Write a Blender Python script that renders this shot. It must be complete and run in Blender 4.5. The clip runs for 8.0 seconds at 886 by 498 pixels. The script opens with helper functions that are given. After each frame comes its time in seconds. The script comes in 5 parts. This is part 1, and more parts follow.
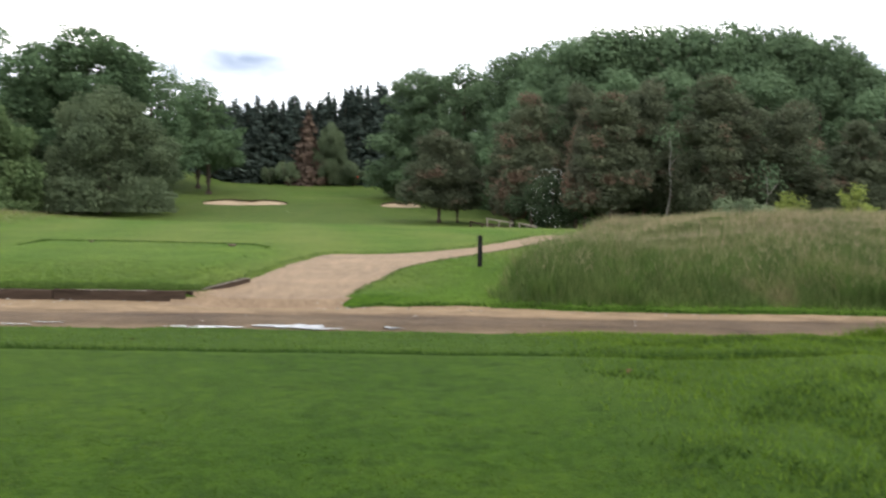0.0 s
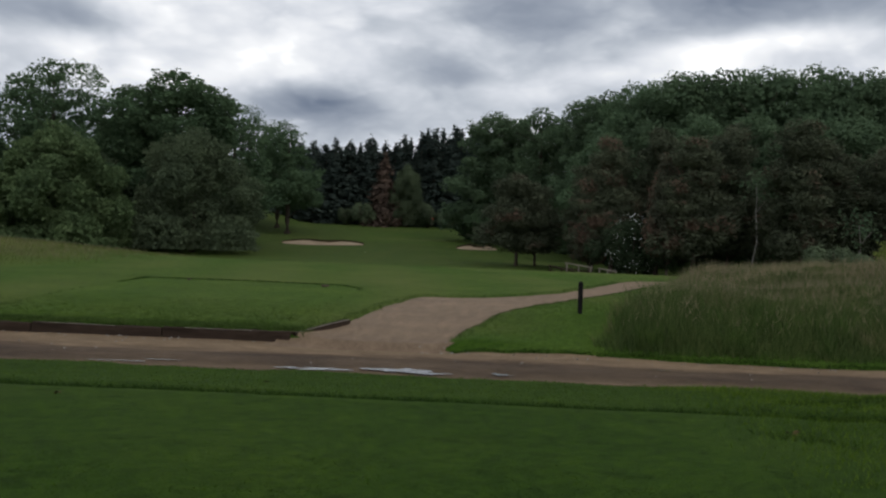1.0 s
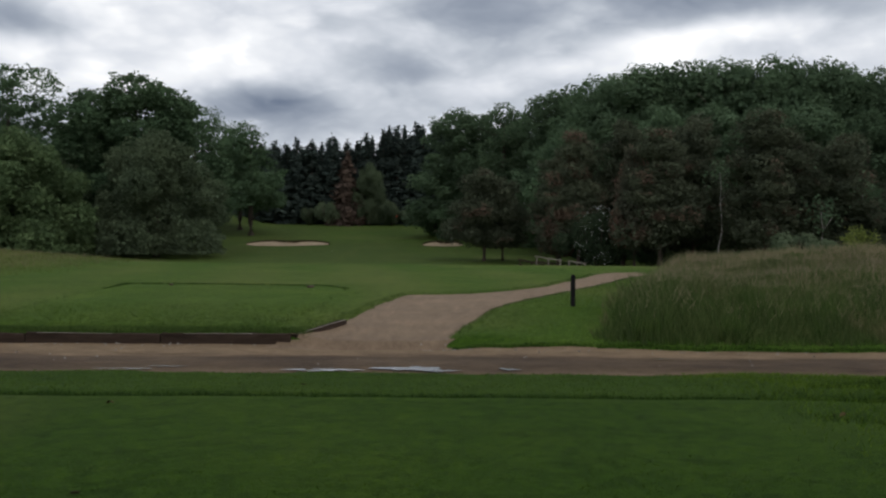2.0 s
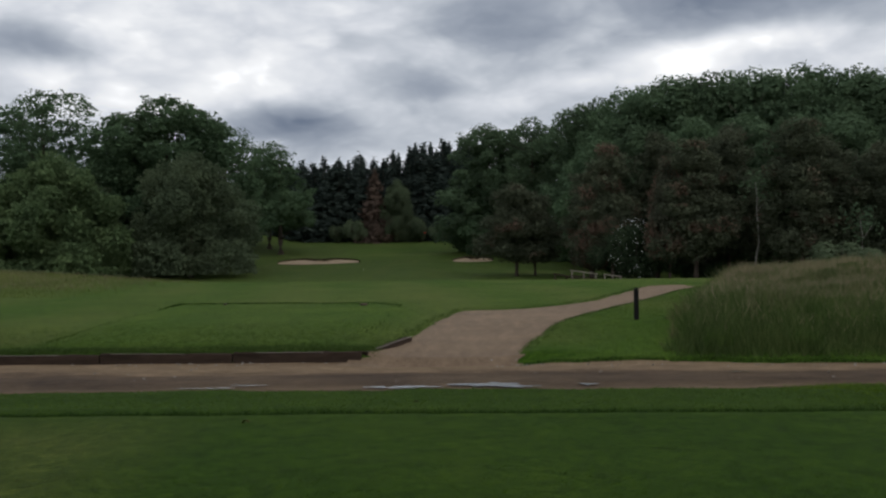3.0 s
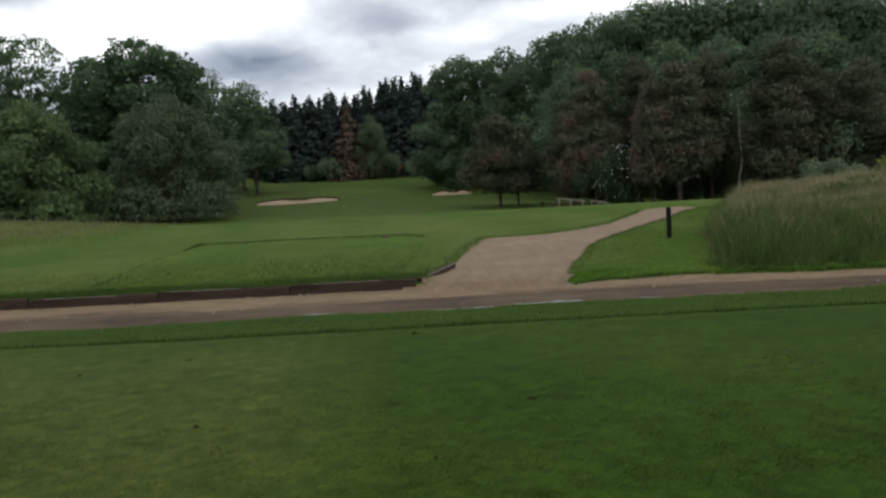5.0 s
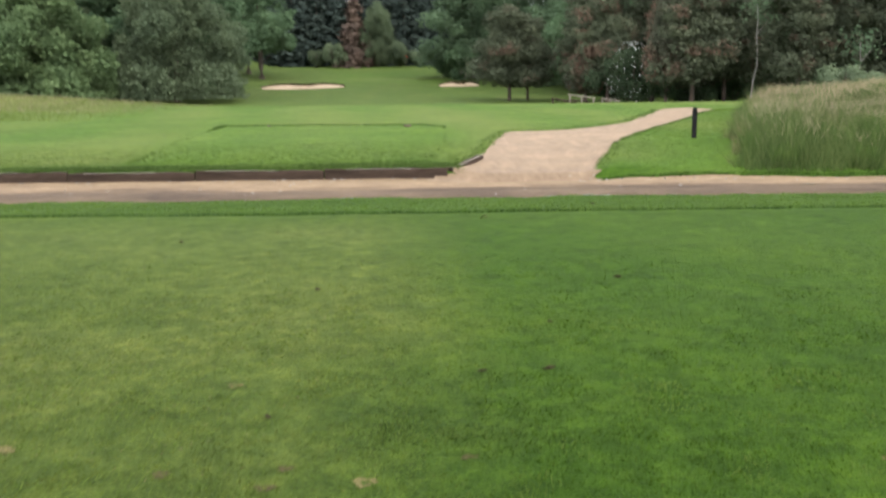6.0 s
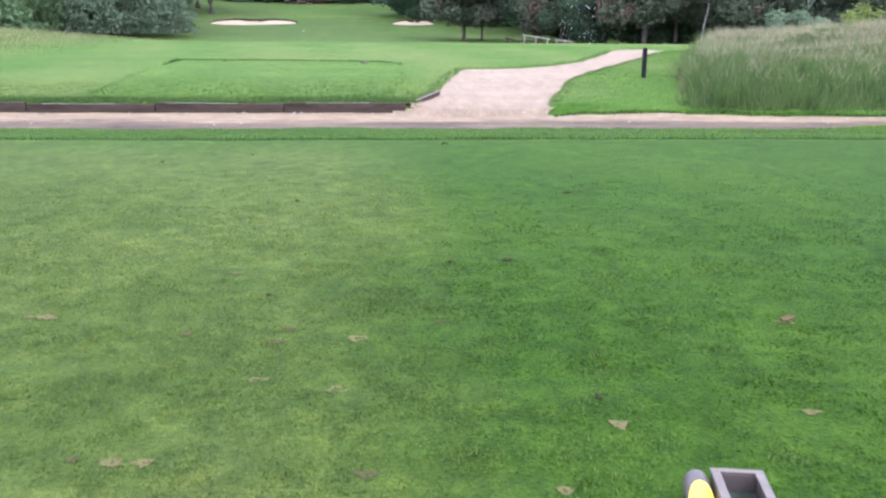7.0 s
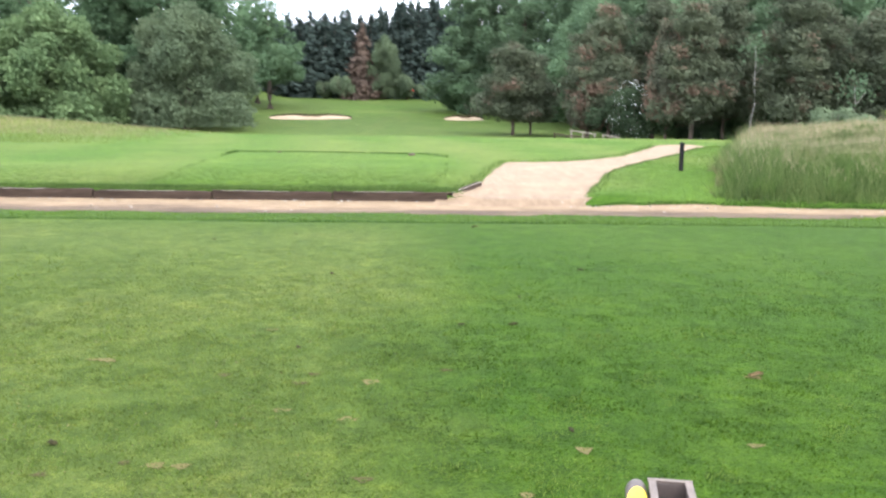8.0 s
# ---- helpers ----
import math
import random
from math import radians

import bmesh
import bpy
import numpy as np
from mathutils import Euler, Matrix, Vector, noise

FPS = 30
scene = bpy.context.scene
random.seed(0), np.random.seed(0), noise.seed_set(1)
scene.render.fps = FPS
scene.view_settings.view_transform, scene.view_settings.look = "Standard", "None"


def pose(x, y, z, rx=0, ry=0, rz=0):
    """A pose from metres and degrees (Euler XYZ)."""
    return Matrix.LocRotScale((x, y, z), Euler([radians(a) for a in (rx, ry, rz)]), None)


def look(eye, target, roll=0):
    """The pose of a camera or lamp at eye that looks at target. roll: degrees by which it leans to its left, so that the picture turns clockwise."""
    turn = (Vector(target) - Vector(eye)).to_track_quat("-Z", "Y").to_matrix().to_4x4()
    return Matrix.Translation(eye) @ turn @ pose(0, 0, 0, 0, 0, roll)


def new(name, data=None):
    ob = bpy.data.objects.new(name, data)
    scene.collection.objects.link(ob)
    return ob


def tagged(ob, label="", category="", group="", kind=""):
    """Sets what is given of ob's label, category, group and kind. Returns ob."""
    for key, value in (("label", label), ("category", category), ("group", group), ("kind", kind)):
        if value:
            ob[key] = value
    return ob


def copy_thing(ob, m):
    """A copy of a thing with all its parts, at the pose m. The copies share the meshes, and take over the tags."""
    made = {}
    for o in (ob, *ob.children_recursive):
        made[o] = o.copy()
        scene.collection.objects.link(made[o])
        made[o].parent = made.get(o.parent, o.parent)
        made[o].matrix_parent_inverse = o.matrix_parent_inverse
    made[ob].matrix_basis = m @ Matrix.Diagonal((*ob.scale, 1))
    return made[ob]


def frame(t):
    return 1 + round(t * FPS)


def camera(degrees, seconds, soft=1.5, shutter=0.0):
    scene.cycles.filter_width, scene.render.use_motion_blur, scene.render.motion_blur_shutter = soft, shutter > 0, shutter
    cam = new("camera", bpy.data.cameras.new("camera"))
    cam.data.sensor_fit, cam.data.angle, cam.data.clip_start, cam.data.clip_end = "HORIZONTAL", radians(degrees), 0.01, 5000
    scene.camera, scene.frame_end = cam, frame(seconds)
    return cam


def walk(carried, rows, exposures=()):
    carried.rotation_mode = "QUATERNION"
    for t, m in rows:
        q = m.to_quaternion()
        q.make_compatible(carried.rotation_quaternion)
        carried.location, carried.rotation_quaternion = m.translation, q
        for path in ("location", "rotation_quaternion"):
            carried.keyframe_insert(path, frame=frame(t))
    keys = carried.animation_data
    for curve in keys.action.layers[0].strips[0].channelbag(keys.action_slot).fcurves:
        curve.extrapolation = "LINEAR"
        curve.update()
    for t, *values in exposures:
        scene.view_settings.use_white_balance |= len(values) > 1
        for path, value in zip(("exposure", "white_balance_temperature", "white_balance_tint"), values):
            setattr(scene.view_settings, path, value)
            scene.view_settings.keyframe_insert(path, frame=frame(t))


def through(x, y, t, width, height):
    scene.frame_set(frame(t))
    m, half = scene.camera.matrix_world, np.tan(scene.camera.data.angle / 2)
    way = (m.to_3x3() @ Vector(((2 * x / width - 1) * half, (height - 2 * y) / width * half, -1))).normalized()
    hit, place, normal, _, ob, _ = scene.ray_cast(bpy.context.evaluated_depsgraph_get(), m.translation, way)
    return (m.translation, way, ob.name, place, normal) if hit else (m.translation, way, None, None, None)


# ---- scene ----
cam = camera(53.2, 8.0, soft=2.3, shutter=0.4)
PATH = [
    (0, (-0.591, 0.033, 1.407), (-0.535, 2.029, 1.285), 1.1),
    (0.5, (-0.907, 0.064, 1.418), (-0.966, 2.062, 1.356), 1.6),
    (1, (-1.26, 0.173, 1.436), (-1.364, 2.17, 1.405), 2.0),
    (2.3, (-2.234, 0.034, 1.443), (-2.235, 2.034, 1.405), 0.1),
    (2.5, (-2.42, 0.095, 1.466), (-2.438, 2.094, 1.444), -0.1),
    (3, (-2.85, -0.007, 1.448), (-2.917, 1.992, 1.447), -0.7),
    (3.5, (-3.284, -0.179, 1.45), (-3.369, 1.819, 1.454), -1.7),
    (4, (-3.709, -0.101, 1.393), (-3.765, 1.899, 1.419), -3.1),
    (4.2, (-3.832, -0.259, 1.413), (-3.846, 1.741, 1.42), -3.7),
    (5.3, (-4.689, -0.495, 1.327), (-4.693, 1.493, 1.106), -2.9),
    (5.5, (-4.826, -0.58, 1.351), (-4.866, 1.402, 1.083), -2.2),
    (6, (-5.109, -0.901, 1.355), (-5.11, 1.061, 0.966), -0.7),
    (6.5, (-5.236, -1.194, 1.296), (-5.199, 0.736, 0.773), 0.4),
    (7, (-5.221, -1.549, 1.305), (-5.115, 0.38, 0.788), 0.4),
    (7.5, (-5.187, -1.878, 1.299), (-5.109, 0.074, 0.872), 0.0),
    (8, (-5.037, -2.134, 1.29), (-5.043, -0.159, 0.975), 0.6),
]
EXPOSURES = [(0.0, 1.55, 6800, 10), (0.5, 0.55, 6600, 10), (1.0, -0.20, 6500, 10), (2.4, -0.15, 6500, 10), (4.0, -0.55, 6500, 10), (4.5, -0.25, 6500, 10), (5.3, 0.85, 6800, 8), (5.6, 1.55, 7000, 6),
             (6.0, 2.00, 6700, 11), (6.6, 2.25, 5700, 15), (7.0, 2.50, 5400, 20), (7.5, 2.98, 5650, 24), (8.0, 2.66, 6200, 12)]
walk(cam, [(t, look(eye, target, roll)) for t, eye, target, roll in PATH], EXPOSURES)

# ---- sky and sun ----
world = bpy.data.worlds.new("overcast_sky")
scene.world = world
world.use_nodes = True
SUN_ELEV, SUN_AZ = 46.0, 130.0      # degrees above the horizon, clockwise from ahead


def add(tree, kind, **values):
    node = tree.nodes.new(kind)
    for key, value in values.items():
        if key in ("noise_dimensions", "operation", "blend_type", "data_type", "sky_type", "sun_disc", "sun_elevation",
                   "sun_rotation", "attribute_name", "interpolation", "vector_type", "use_clamp", "feature"):
            if key == "noise_dimensions": node.noise_dimensions = value
            elif key == "operation": node.operation = value
            elif key == "blend_type": node.blend_type = value
            elif key == "data_type": node.data_type = value
            elif key == "sky_type": node.sky_type = value
            elif key == "sun_disc": node.sun_disc = value
            elif key == "sun_elevation": node.sun_elevation = value
            elif key == "sun_rotation": node.sun_rotation = value
            elif key == "attribute_name": node.attribute_name = value
            elif key == "vector_type": node.vector_type = value
            elif key == "use_clamp": node.use_clamp = value
            elif key == "feature": node.feature = value
    for key, value in values.items():
        if key.startswith("i_"):
            name = key[2:]
            slot = int(name) if name.isdigit() else name.replace("_", " ")
            node.inputs[slot].default_value = value
    return node


def ramp(tree, stops, fac=None):
    node = tree.nodes.new("ShaderNodeValToRGB")
    els = node.color_ramp.elements
    while len(els) < len(stops):
        els.new(0.5)
    for e, (pos, col) in zip(els, stops):
        e.position = pos
        e.color = (*col, 1) if len(col) == 3 else col
    if fac is not None:
        tree.links.new(fac, node.inputs[0])
    return node


def build_sky():
    t = world.node_tree
    t.nodes.clear()
    ln = t.links.new
    out = add(t, "ShaderNodeOutputWorld")
    bg = add(t, "ShaderNodeBackground", i_Strength=1.0)
    ln(bg.outputs[0], out.inputs[0])
    sky = add(t, "ShaderNodeTexSky", sky_type="NISHITA", sun_disc=False, sun_elevation=radians(SUN_ELEV), sun_rotation=radians(SUN_AZ))
    blue = add(t, "ShaderNodeVectorMath", operation="SCALE")
    blue.inputs["Scale"].default_value = 0.09
    ln(sky.outputs[0], blue.inputs[0])
    co = add(t, "ShaderNodeTexCoord")
    # cloud cover: puffs a little flatter than wide
    cmb = add(t, "ShaderNodeVectorMath", operation="MULTIPLY")
    cmb.inputs[1].default_value = (1.0, 1.0, 2.1)
    ln(co.outputs["Generated"], cmb.inputs[0])
    big = add(t, "ShaderNodeTexNoise", i_Scale=3.4, i_Detail=9.0, i_Roughness=0.50)
    small = add(t, "ShaderNodeTexNoise", i_Scale=8.5, i_Detail=8.0, i_Roughness=0.48)
    ln(cmb.outputs[0], big.inputs[0]); ln(cmb.outputs[0], small.inputs[0])
    mix = add(t, "ShaderNodeMath", operation="MULTIPLY_ADD", i_1=0.62)
    ln(big.outputs[0], mix.inputs[0])
    sm = add(t, "ShaderNodeMath", operation="MULTIPLY", i_1=0.38)
    ln(small.outputs[0], sm.inputs[0]); ln(sm.outputs[0], mix.inputs[2])
    # rounded billows at the clouds' edges
    puff = add(t, "ShaderNodeTexVoronoi", feature="SMOOTH_F1", i_Scale=8.0, i_Detail=3.0, i_Roughness=0.5, i_Smoothness=0.5)
    bend = add(t, "ShaderNodeVectorMath", operation="MULTIPLY_ADD")
    bend.inputs[1].default_value = (0.12, 0.12, 0.12)
    ln(small.outputs[1], bend.inputs[0]); ln(cmb.outputs[0], bend.inputs[2])
    ln(bend.outputs[0], puff.inputs[0])
    pf = add(t, "ShaderNodeMath", operation="MULTIPLY_ADD", i_1=0.34)
    ln(puff.outputs[0], pf.inputs[0]); ln(mix.outputs[0], pf.inputs[2])
    con = add(t, "ShaderNodeMapRange", i_1=0.465, i_2=0.875, i_3=0.07, i_4=0.50)
    con.clamp = False
    ln(pf.outputs[0], con.inputs[0])
    total = con.outputs[0]
    for (ax, el), (wx, wz), amount, crisp in CLOUDS:
        d = Vector((math.sin(radians(ax)) * math.cos(radians(el)), math.cos(radians(ax)) * math.cos(radians(el)), math.sin(radians(el))))
        off = add(t, "ShaderNodeVectorMath", operation="SUBTRACT")
        off.inputs[1].default_value = d
        ln(co.outputs["Generated"], off.inputs[0])
        sc = add(t, "ShaderNodeVectorMath", operation="MULTIPLY")
        sc.inputs[1].default_value = (1 / wx, 1 / wx, 1 / wz)
        ln(off.outputs[0], sc.inputs[0])
        le = add(t, "ShaderNodeVectorMath", operation="LENGTH")
        ln(sc.outputs[0], le.inputs[0])
        inv = add(t, "ShaderNodeMapRange", i_1=1.75 if crisp else 1.7, i_2=1.50 if crisp else 0.0, i_3=0.0, i_4=amount)
        inv.interpolation_type = "SMOOTHSTEP"
        if crisp:
            # a heap's firm, knobbly outline
            knob = add(t, "ShaderNodeMath", operation="MULTIPLY_ADD", i_1=1.5)
            ln(puff.outputs[0], knob.inputs[0]); ln(le.outputs["Value"], knob.inputs[2])
            ln(knob.outputs[0], inv.inputs[0])
        else:
            ln(le.outputs["Value"], inv.inputs[0])
        ad = add(t, "ShaderNodeMath", operation="ADD")
        ln(total, ad.inputs[0]); ln(inv.outputs[0], ad.inputs[1])
        total = ad.outputs[0]
    col = ramp(t, [(0.04, (1.5, 1.52, 1.55)), (0.18, (1.08, 1.10, 1.13)), (0.36, (0.79, 0.83, 0.90)), (0.50, (0.585, 0.635, 0.71)), (0.66, (0.395, 0.445, 0.53)), (1.0, (0.17, 0.215, 0.30))], total)
    # a little open blue where the cover is thinnest
    gap = add(t, "ShaderNodeMapRange", i_1=-0.02, i_2=-0.14, i_3=0.0, i_4=0.7)
    ln(total, gap.inputs[0])
    mx = add(t, "ShaderNodeMix", data_type="RGBA")
    ln(gap.outputs[0], mx.inputs[0]); ln(col.outputs[0], mx.inputs[6]); ln(blue.outputs[0], mx.inputs[7])
    ln(mx.outputs[2], bg.inputs[0])


CLOUDS = [((-10.6, 9.3), (0.125, 0.048), -0.04, True), ((-12.0, 7.7), (0.074, 0.026), 0.46, False), ((-10.5, 8.6), (0.05, 0.02), 0.20, False),
          ((-27.0, 12.2), (0.075, 0.020), 0.46, False), ((-22.0, 12.6), (0.07, 0.035), -0.04, True), ((-21, 8.8), (0.10, 0.025), -0.12, False),
          ((5, 13.5), (0.17, 0.035), 0.09, False), ((3, 9.2), (0.09, 0.013), -0.18, False), ((8, 10.5), (0.07, 0.013), -0.20, False),
          ((20, 15.2), (0.14, 0.03), 0.32, False), ((8.5, 14.6), (0.17, 0.042), 0.15, False), ((12.5, 11.7), (0.07, 0.013), -0.24, False), ((18, 12.5), (0.08, 0.012), -0.24, False), ((-17, 13.6), (0.18, 0.06), -0.17, False), ((-4, 13.5), (0.11, 0.04), -0.05, False), ((-2, 5.6), (0.06, 0.012), -0.12, False), ((-3.5, 9.8), (0.06, 0.03), 0.16, False)]
build_sky()
sun = new("sun", bpy.data.lights.new("sun", "SUN"))
sun.data.energy, sun.data.angle, sun.data.color = 0.75, radians(24), (1.0, 0.96, 0.9)
sun.matrix_world = look((300 * math.sin(radians(SUN_AZ)), 300 * math.cos(radians(SUN_AZ)), 300 * math.tan(radians(SUN_ELEV))), (0, 0, 0))


# ---- materials ----
def mat(name):
    m = bpy.data.materials.new(name)
    m.use_nodes = True
    t = m.node_tree
    return m, t, t.nodes["Principled BSDF"]


def noise_node(t, scale, detail=4.0, rough=0.55, coord=None, distort=0.0):
    n = add(t, "ShaderNodeTexNoise", i_Scale=scale, i_Detail=detail, i_Roughness=rough, i_Distortion=distort)
    if coord is None:
        co = add(t, "ShaderNodeTexCoord")
        coord = co.outputs["Object"]
    t.links.new(coord, n.inputs[0])
    return n.outputs[0]


def mixcol(t, fac, a, b, blend="MIX"):
    n = add(t, "ShaderNodeMix", data_type="RGBA", blend_type=blend)
    for slot, v in ((0, fac), (6, a), (7, b)):
        if hasattr(v, "is_output"):
            t.links.new(v, n.inputs[slot])
        else:
            n.inputs[slot].default_value = v if slot == 0 else (*v, 1)
    return n.outputs[2]


def bump(t, bsdf, height, strength, distance=0.02):
    b = add(t, "ShaderNodeBump", i_Strength=strength, i_Distance=distance)
    t.links.new(height, b.inputs["Height"])
    t.links.new(b.outputs[0], bsdf.inputs["Normal"])


def worn(t, co):
    """1 on the well-used half of the near tee, with a ragged border."""
    sep = add(t, "ShaderNodeSeparateXYZ")
    t.links.new(co, sep.inputs[0])
    wob = add(t, "ShaderNodeMath", operation="MULTIPLY_ADD", i_1=0.5)
    t.links.new(noise_node(t, 2.0, 3, 0.5, co), wob.inputs[0]); t.links.new(sep.outputs[0], wob.inputs[2])
    left = add(t, "ShaderNodeMapRange", i_1=-4.5, i_2=-5.5)
    t.links.new(wob.outputs[0], left.inputs[0])
    near = add(t, "ShaderNodeMapRange", i_1=8.0, i_2=6.5)
    t.links.new(sep.outputs[1], near.inputs[0])
    m = add(t, "ShaderNodeMath", operation="MULTIPLY")
    t.links.new(left.outputs[0], m.inputs[0]); t.links.new(near.outputs[0], m.inputs[1])
    return m.outputs[0]


def cloudy(t, co):
    """Blotches a foot or two across where the sward grows thicker or thinner."""
    big = ramp(t, [(0.36, (0.84, 0.86, 0.84)), (0.5, (1, 1, 1)), (0.66, (1.16, 1.12, 1.12))], noise_node(t, 2.3, 5, 0.62, co)).outputs[0]
    small = ramp(t, [(0.38, (0.82, 0.85, 0.84)), (0.5, (1, 1, 1)), (0.62, (1.18, 1.14, 1.12))], noise_node(t, 8.0, 5, 0.65, co)).outputs[0]
    return mixcol(t, 1.0, big, small, "MULTIPLY")


def ground_material():
    """Turf of several cuts: the attribute 'cut' goes from 0, close-mown, to 1, rough, and also holds the trees' shade
    on the far fairway; 'dry' is straw among it.
    """
    m, t, p = mat("turf")
    cut = add(t, "ShaderNodeAttribute"); cut.attribute_name = "cut"
    dry = add(t, "ShaderNodeAttribute"); dry.attribute_name = "dry"
    co = add(t, "ShaderNodeTexCoord").outputs["Object"]
    n1 = noise_node(t, 0.45, 5, 0.6, co)
    n2 = noise_node(t, 7.0, 6, 0.7, co)
    n3 = noise_node(t, 60.0, 3, 0.7, co)
    mown = ramp(t, [(0.3, (0.037, 0.078, 0.010)), (0.5, (0.051, 0.095, 0.014)), (0.7, (0.072, 0.114, 0.020))], n1).outputs[0]
    sep = add(t, "ShaderNodeSeparateXYZ")
    t.links.new(co, sep.inputs[0])
    # tint of the unworn turf: darker before the track, lighter beyond it
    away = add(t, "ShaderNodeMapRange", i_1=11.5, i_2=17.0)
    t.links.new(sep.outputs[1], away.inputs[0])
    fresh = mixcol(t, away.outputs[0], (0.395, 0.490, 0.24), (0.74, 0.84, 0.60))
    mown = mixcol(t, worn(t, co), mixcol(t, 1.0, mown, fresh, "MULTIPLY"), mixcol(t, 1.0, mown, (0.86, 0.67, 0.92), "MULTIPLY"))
    mid = ramp(t, [(0.36, (0.72, 0.78, 0.76)), (0.5, (1, 1, 1)), (0.64, (1.35, 1.22, 1.15))], noise_node(t, 13.0, 4, 0.6, co)).outputs[0]
    mown = mixcol(t, 0.7, mown, mid, "MULTIPLY")
    mown = mixcol(t, 0.9, mown, cloudy(t, co), "MULTIPLY")
    fine = ramp(t, [(0.32, (0.55, 0.6, 0.5)), (0.5, (1, 1, 1)), (0.72, (1.45, 1.35, 1.25))], n2).outputs[0]
    mown = mixcol(t, 0.75, mown, fine, "MULTIPLY")
    rough = ramp(t, [(0.3, (0.024, 0.045, 0.009)), (0.5, (0.037, 0.062, 0.013)), (0.72, (0.062, 0.085, 0.022))], n2).outputs[0]
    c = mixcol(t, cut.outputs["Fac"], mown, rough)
    straw = ramp(t, [(0.35, (0.11, 0.12, 0.035)), (0.65, (0.21, 0.175, 0.075))], n2).outputs[0]
    c = mixcol(t, dry.outputs["Fac"], c, straw)
    g = ramp(t, [(0.3, (0.5, 0.52, 0.5)), (0.5, (0.95, 0.95, 0.95)), (0.7, (1.55, 1.45, 1.35))], n3).outputs[0]
    c = mixcol(t, 0.75, c, g, "MULTIPLY")
    n4 = noise_node(t, 210.0, 2, 0.6, co)
    g = ramp(t, [(0.34, (0.5, 0.52, 0.5)), (0.5, (0.95, 0.95, 0.95)), (0.66, (1.7, 1.58, 1.45))], n4).outputs[0]
    c = mixcol(t, 0.65, c, g, "MULTIPLY")
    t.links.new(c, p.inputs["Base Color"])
    p.inputs["Roughness"].default_value = 0.9
    p.inputs["Specular IOR Level"].default_value = 0.06
    # the nap of mown blades catches the sky at a flat angle
    p.inputs["Sheen Weight"].default_value = 0.075
    p.inputs["Sheen Roughness"].default_value = 0.28
    p.inputs["Sheen Tint"].default_value = (0.54, 0.86, 0.18, 1)
    bump(t, p, n3, 0.6, 0.02)
    return m


def gravel_material(name, light, dark, wet_lo, wet_hi, near, far):
    m, t, p = mat(name)
    co = add(t, "ShaderNodeTexCoord").outputs["Object"]
    big = noise_node(t, 0.55, 5, 0.6, co, 0.4)
    mp = add(t, "ShaderNodeMapping")
    mp.inputs["Scale"].default_value = (0.16, 1.0, 1.0)
    t.links.new(co, mp.inputs[0])
    tracks = noise_node(t, 1.5, 4, 0.6, mp.outputs[0])
    grit = noise_node(t, 26, 5, 0.75, co)
    vor = add(t, "ShaderNodeTexVoronoi", i_Scale=38.0)
    t.links.new(co, vor.inputs[0])
    base = ramp(t, [(0.25, dark), (0.75, light)], tracks).outputs[0]
    # the track is worn and wet along its middle, paler towards both verges; the path is muddied where it joins
    sep = add(t, "ShaderNodeSeparateXYZ")
    t.links.new(co, sep.inputs[0])
    wob = add(t, "ShaderNodeMath", operation="MULTIPLY_ADD", i_1=1.3)
    t.links.new(tracks, wob.inputs[0]); t.links.new(sep.outputs[1], wob.inputs[2])
    span = add(t, "ShaderNodeMapRange", i_1=near, i_2=far)
    t.links.new(wob.outputs[0], span.inputs[0])
    gloss = None
    if near < 14:
        mid = [0.45 * a + 0.55 * c for a, c in zip(light, dark)]
        band = ramp(t, [(0.0, light), (0.16, mid), (0.42, mid), (0.52, dark), (0.74, dark), (0.82, light), (1.0, light)], span.outputs[0]).outputs[0]
        base = mixcol(t, 0.75, base, band)
        gloss = ramp(t, [(0.42, (wet_hi,) * 3), (0.54, (wet_lo,) * 3), (0.72, (wet_lo,) * 3), (0.82, (wet_hi,) * 3)], span.outputs[0]).outputs[0]
    else:
        base = mixcol(t, ramp(t, [(0.0, (0.5, 0.5, 0.5)), (0.9, (0, 0, 0))], span.outputs[0]).outputs[0], base, (0.170, 0.116, 0.074))
    base = mixcol(t, 0.30, base, ramp(t, [(0.3, dark), (0.7, light)], big).outputs[0])
    base = mixcol(t, 0.7, base, ramp(t, [(0.25, (0.6, 0.58, 0.56)), (0.5, (1, 1, 1)), (0.75, (1.35, 1.33, 1.3))], grit).outputs[0], "MULTIPLY")
    base = mixcol(t, 0.35, base, ramp(t, [(0.0, (1.4, 1.4, 1.4)), (0.35, (0.8, 0.8, 0.8))], vor.outputs[0]).outputs[0], "MULTIPLY")
    mq = add(t, "ShaderNodeMapping")
    mq.inputs["Scale"].default_value = (0.35, 1.0, 1.0) if near < 14 else (0.8, 0.22, 1.0)
    t.links.new(co, mq.inputs[0])
    blot = noise_node(t, 4.5, 7, 0.72, mq.outputs[0], 0.6)
    base = mixcol(t, 0.8 if near < 14 else 0.5, base, ramp(t, [(0.32, (0.62, 0.60, 0.57)), (0.5, (0.98, 0.98, 0.98)), (0.68, (1.42, 1.40, 1.38))], blot).outputs[0], "MULTIPLY")
    t.links.new(base, p.inputs["Base Color"])
    r = ramp(t, [(0.3, (wet_lo,) * 3), (0.7, (wet_hi,) * 3)], tracks).outputs[0]
    t.links.new(gloss or r, p.inputs["Roughness"])
    p.inputs["Specular IOR Level"].default_value = 0.14
    bump(t, p, grit, 0.7, 0.03)
    return m


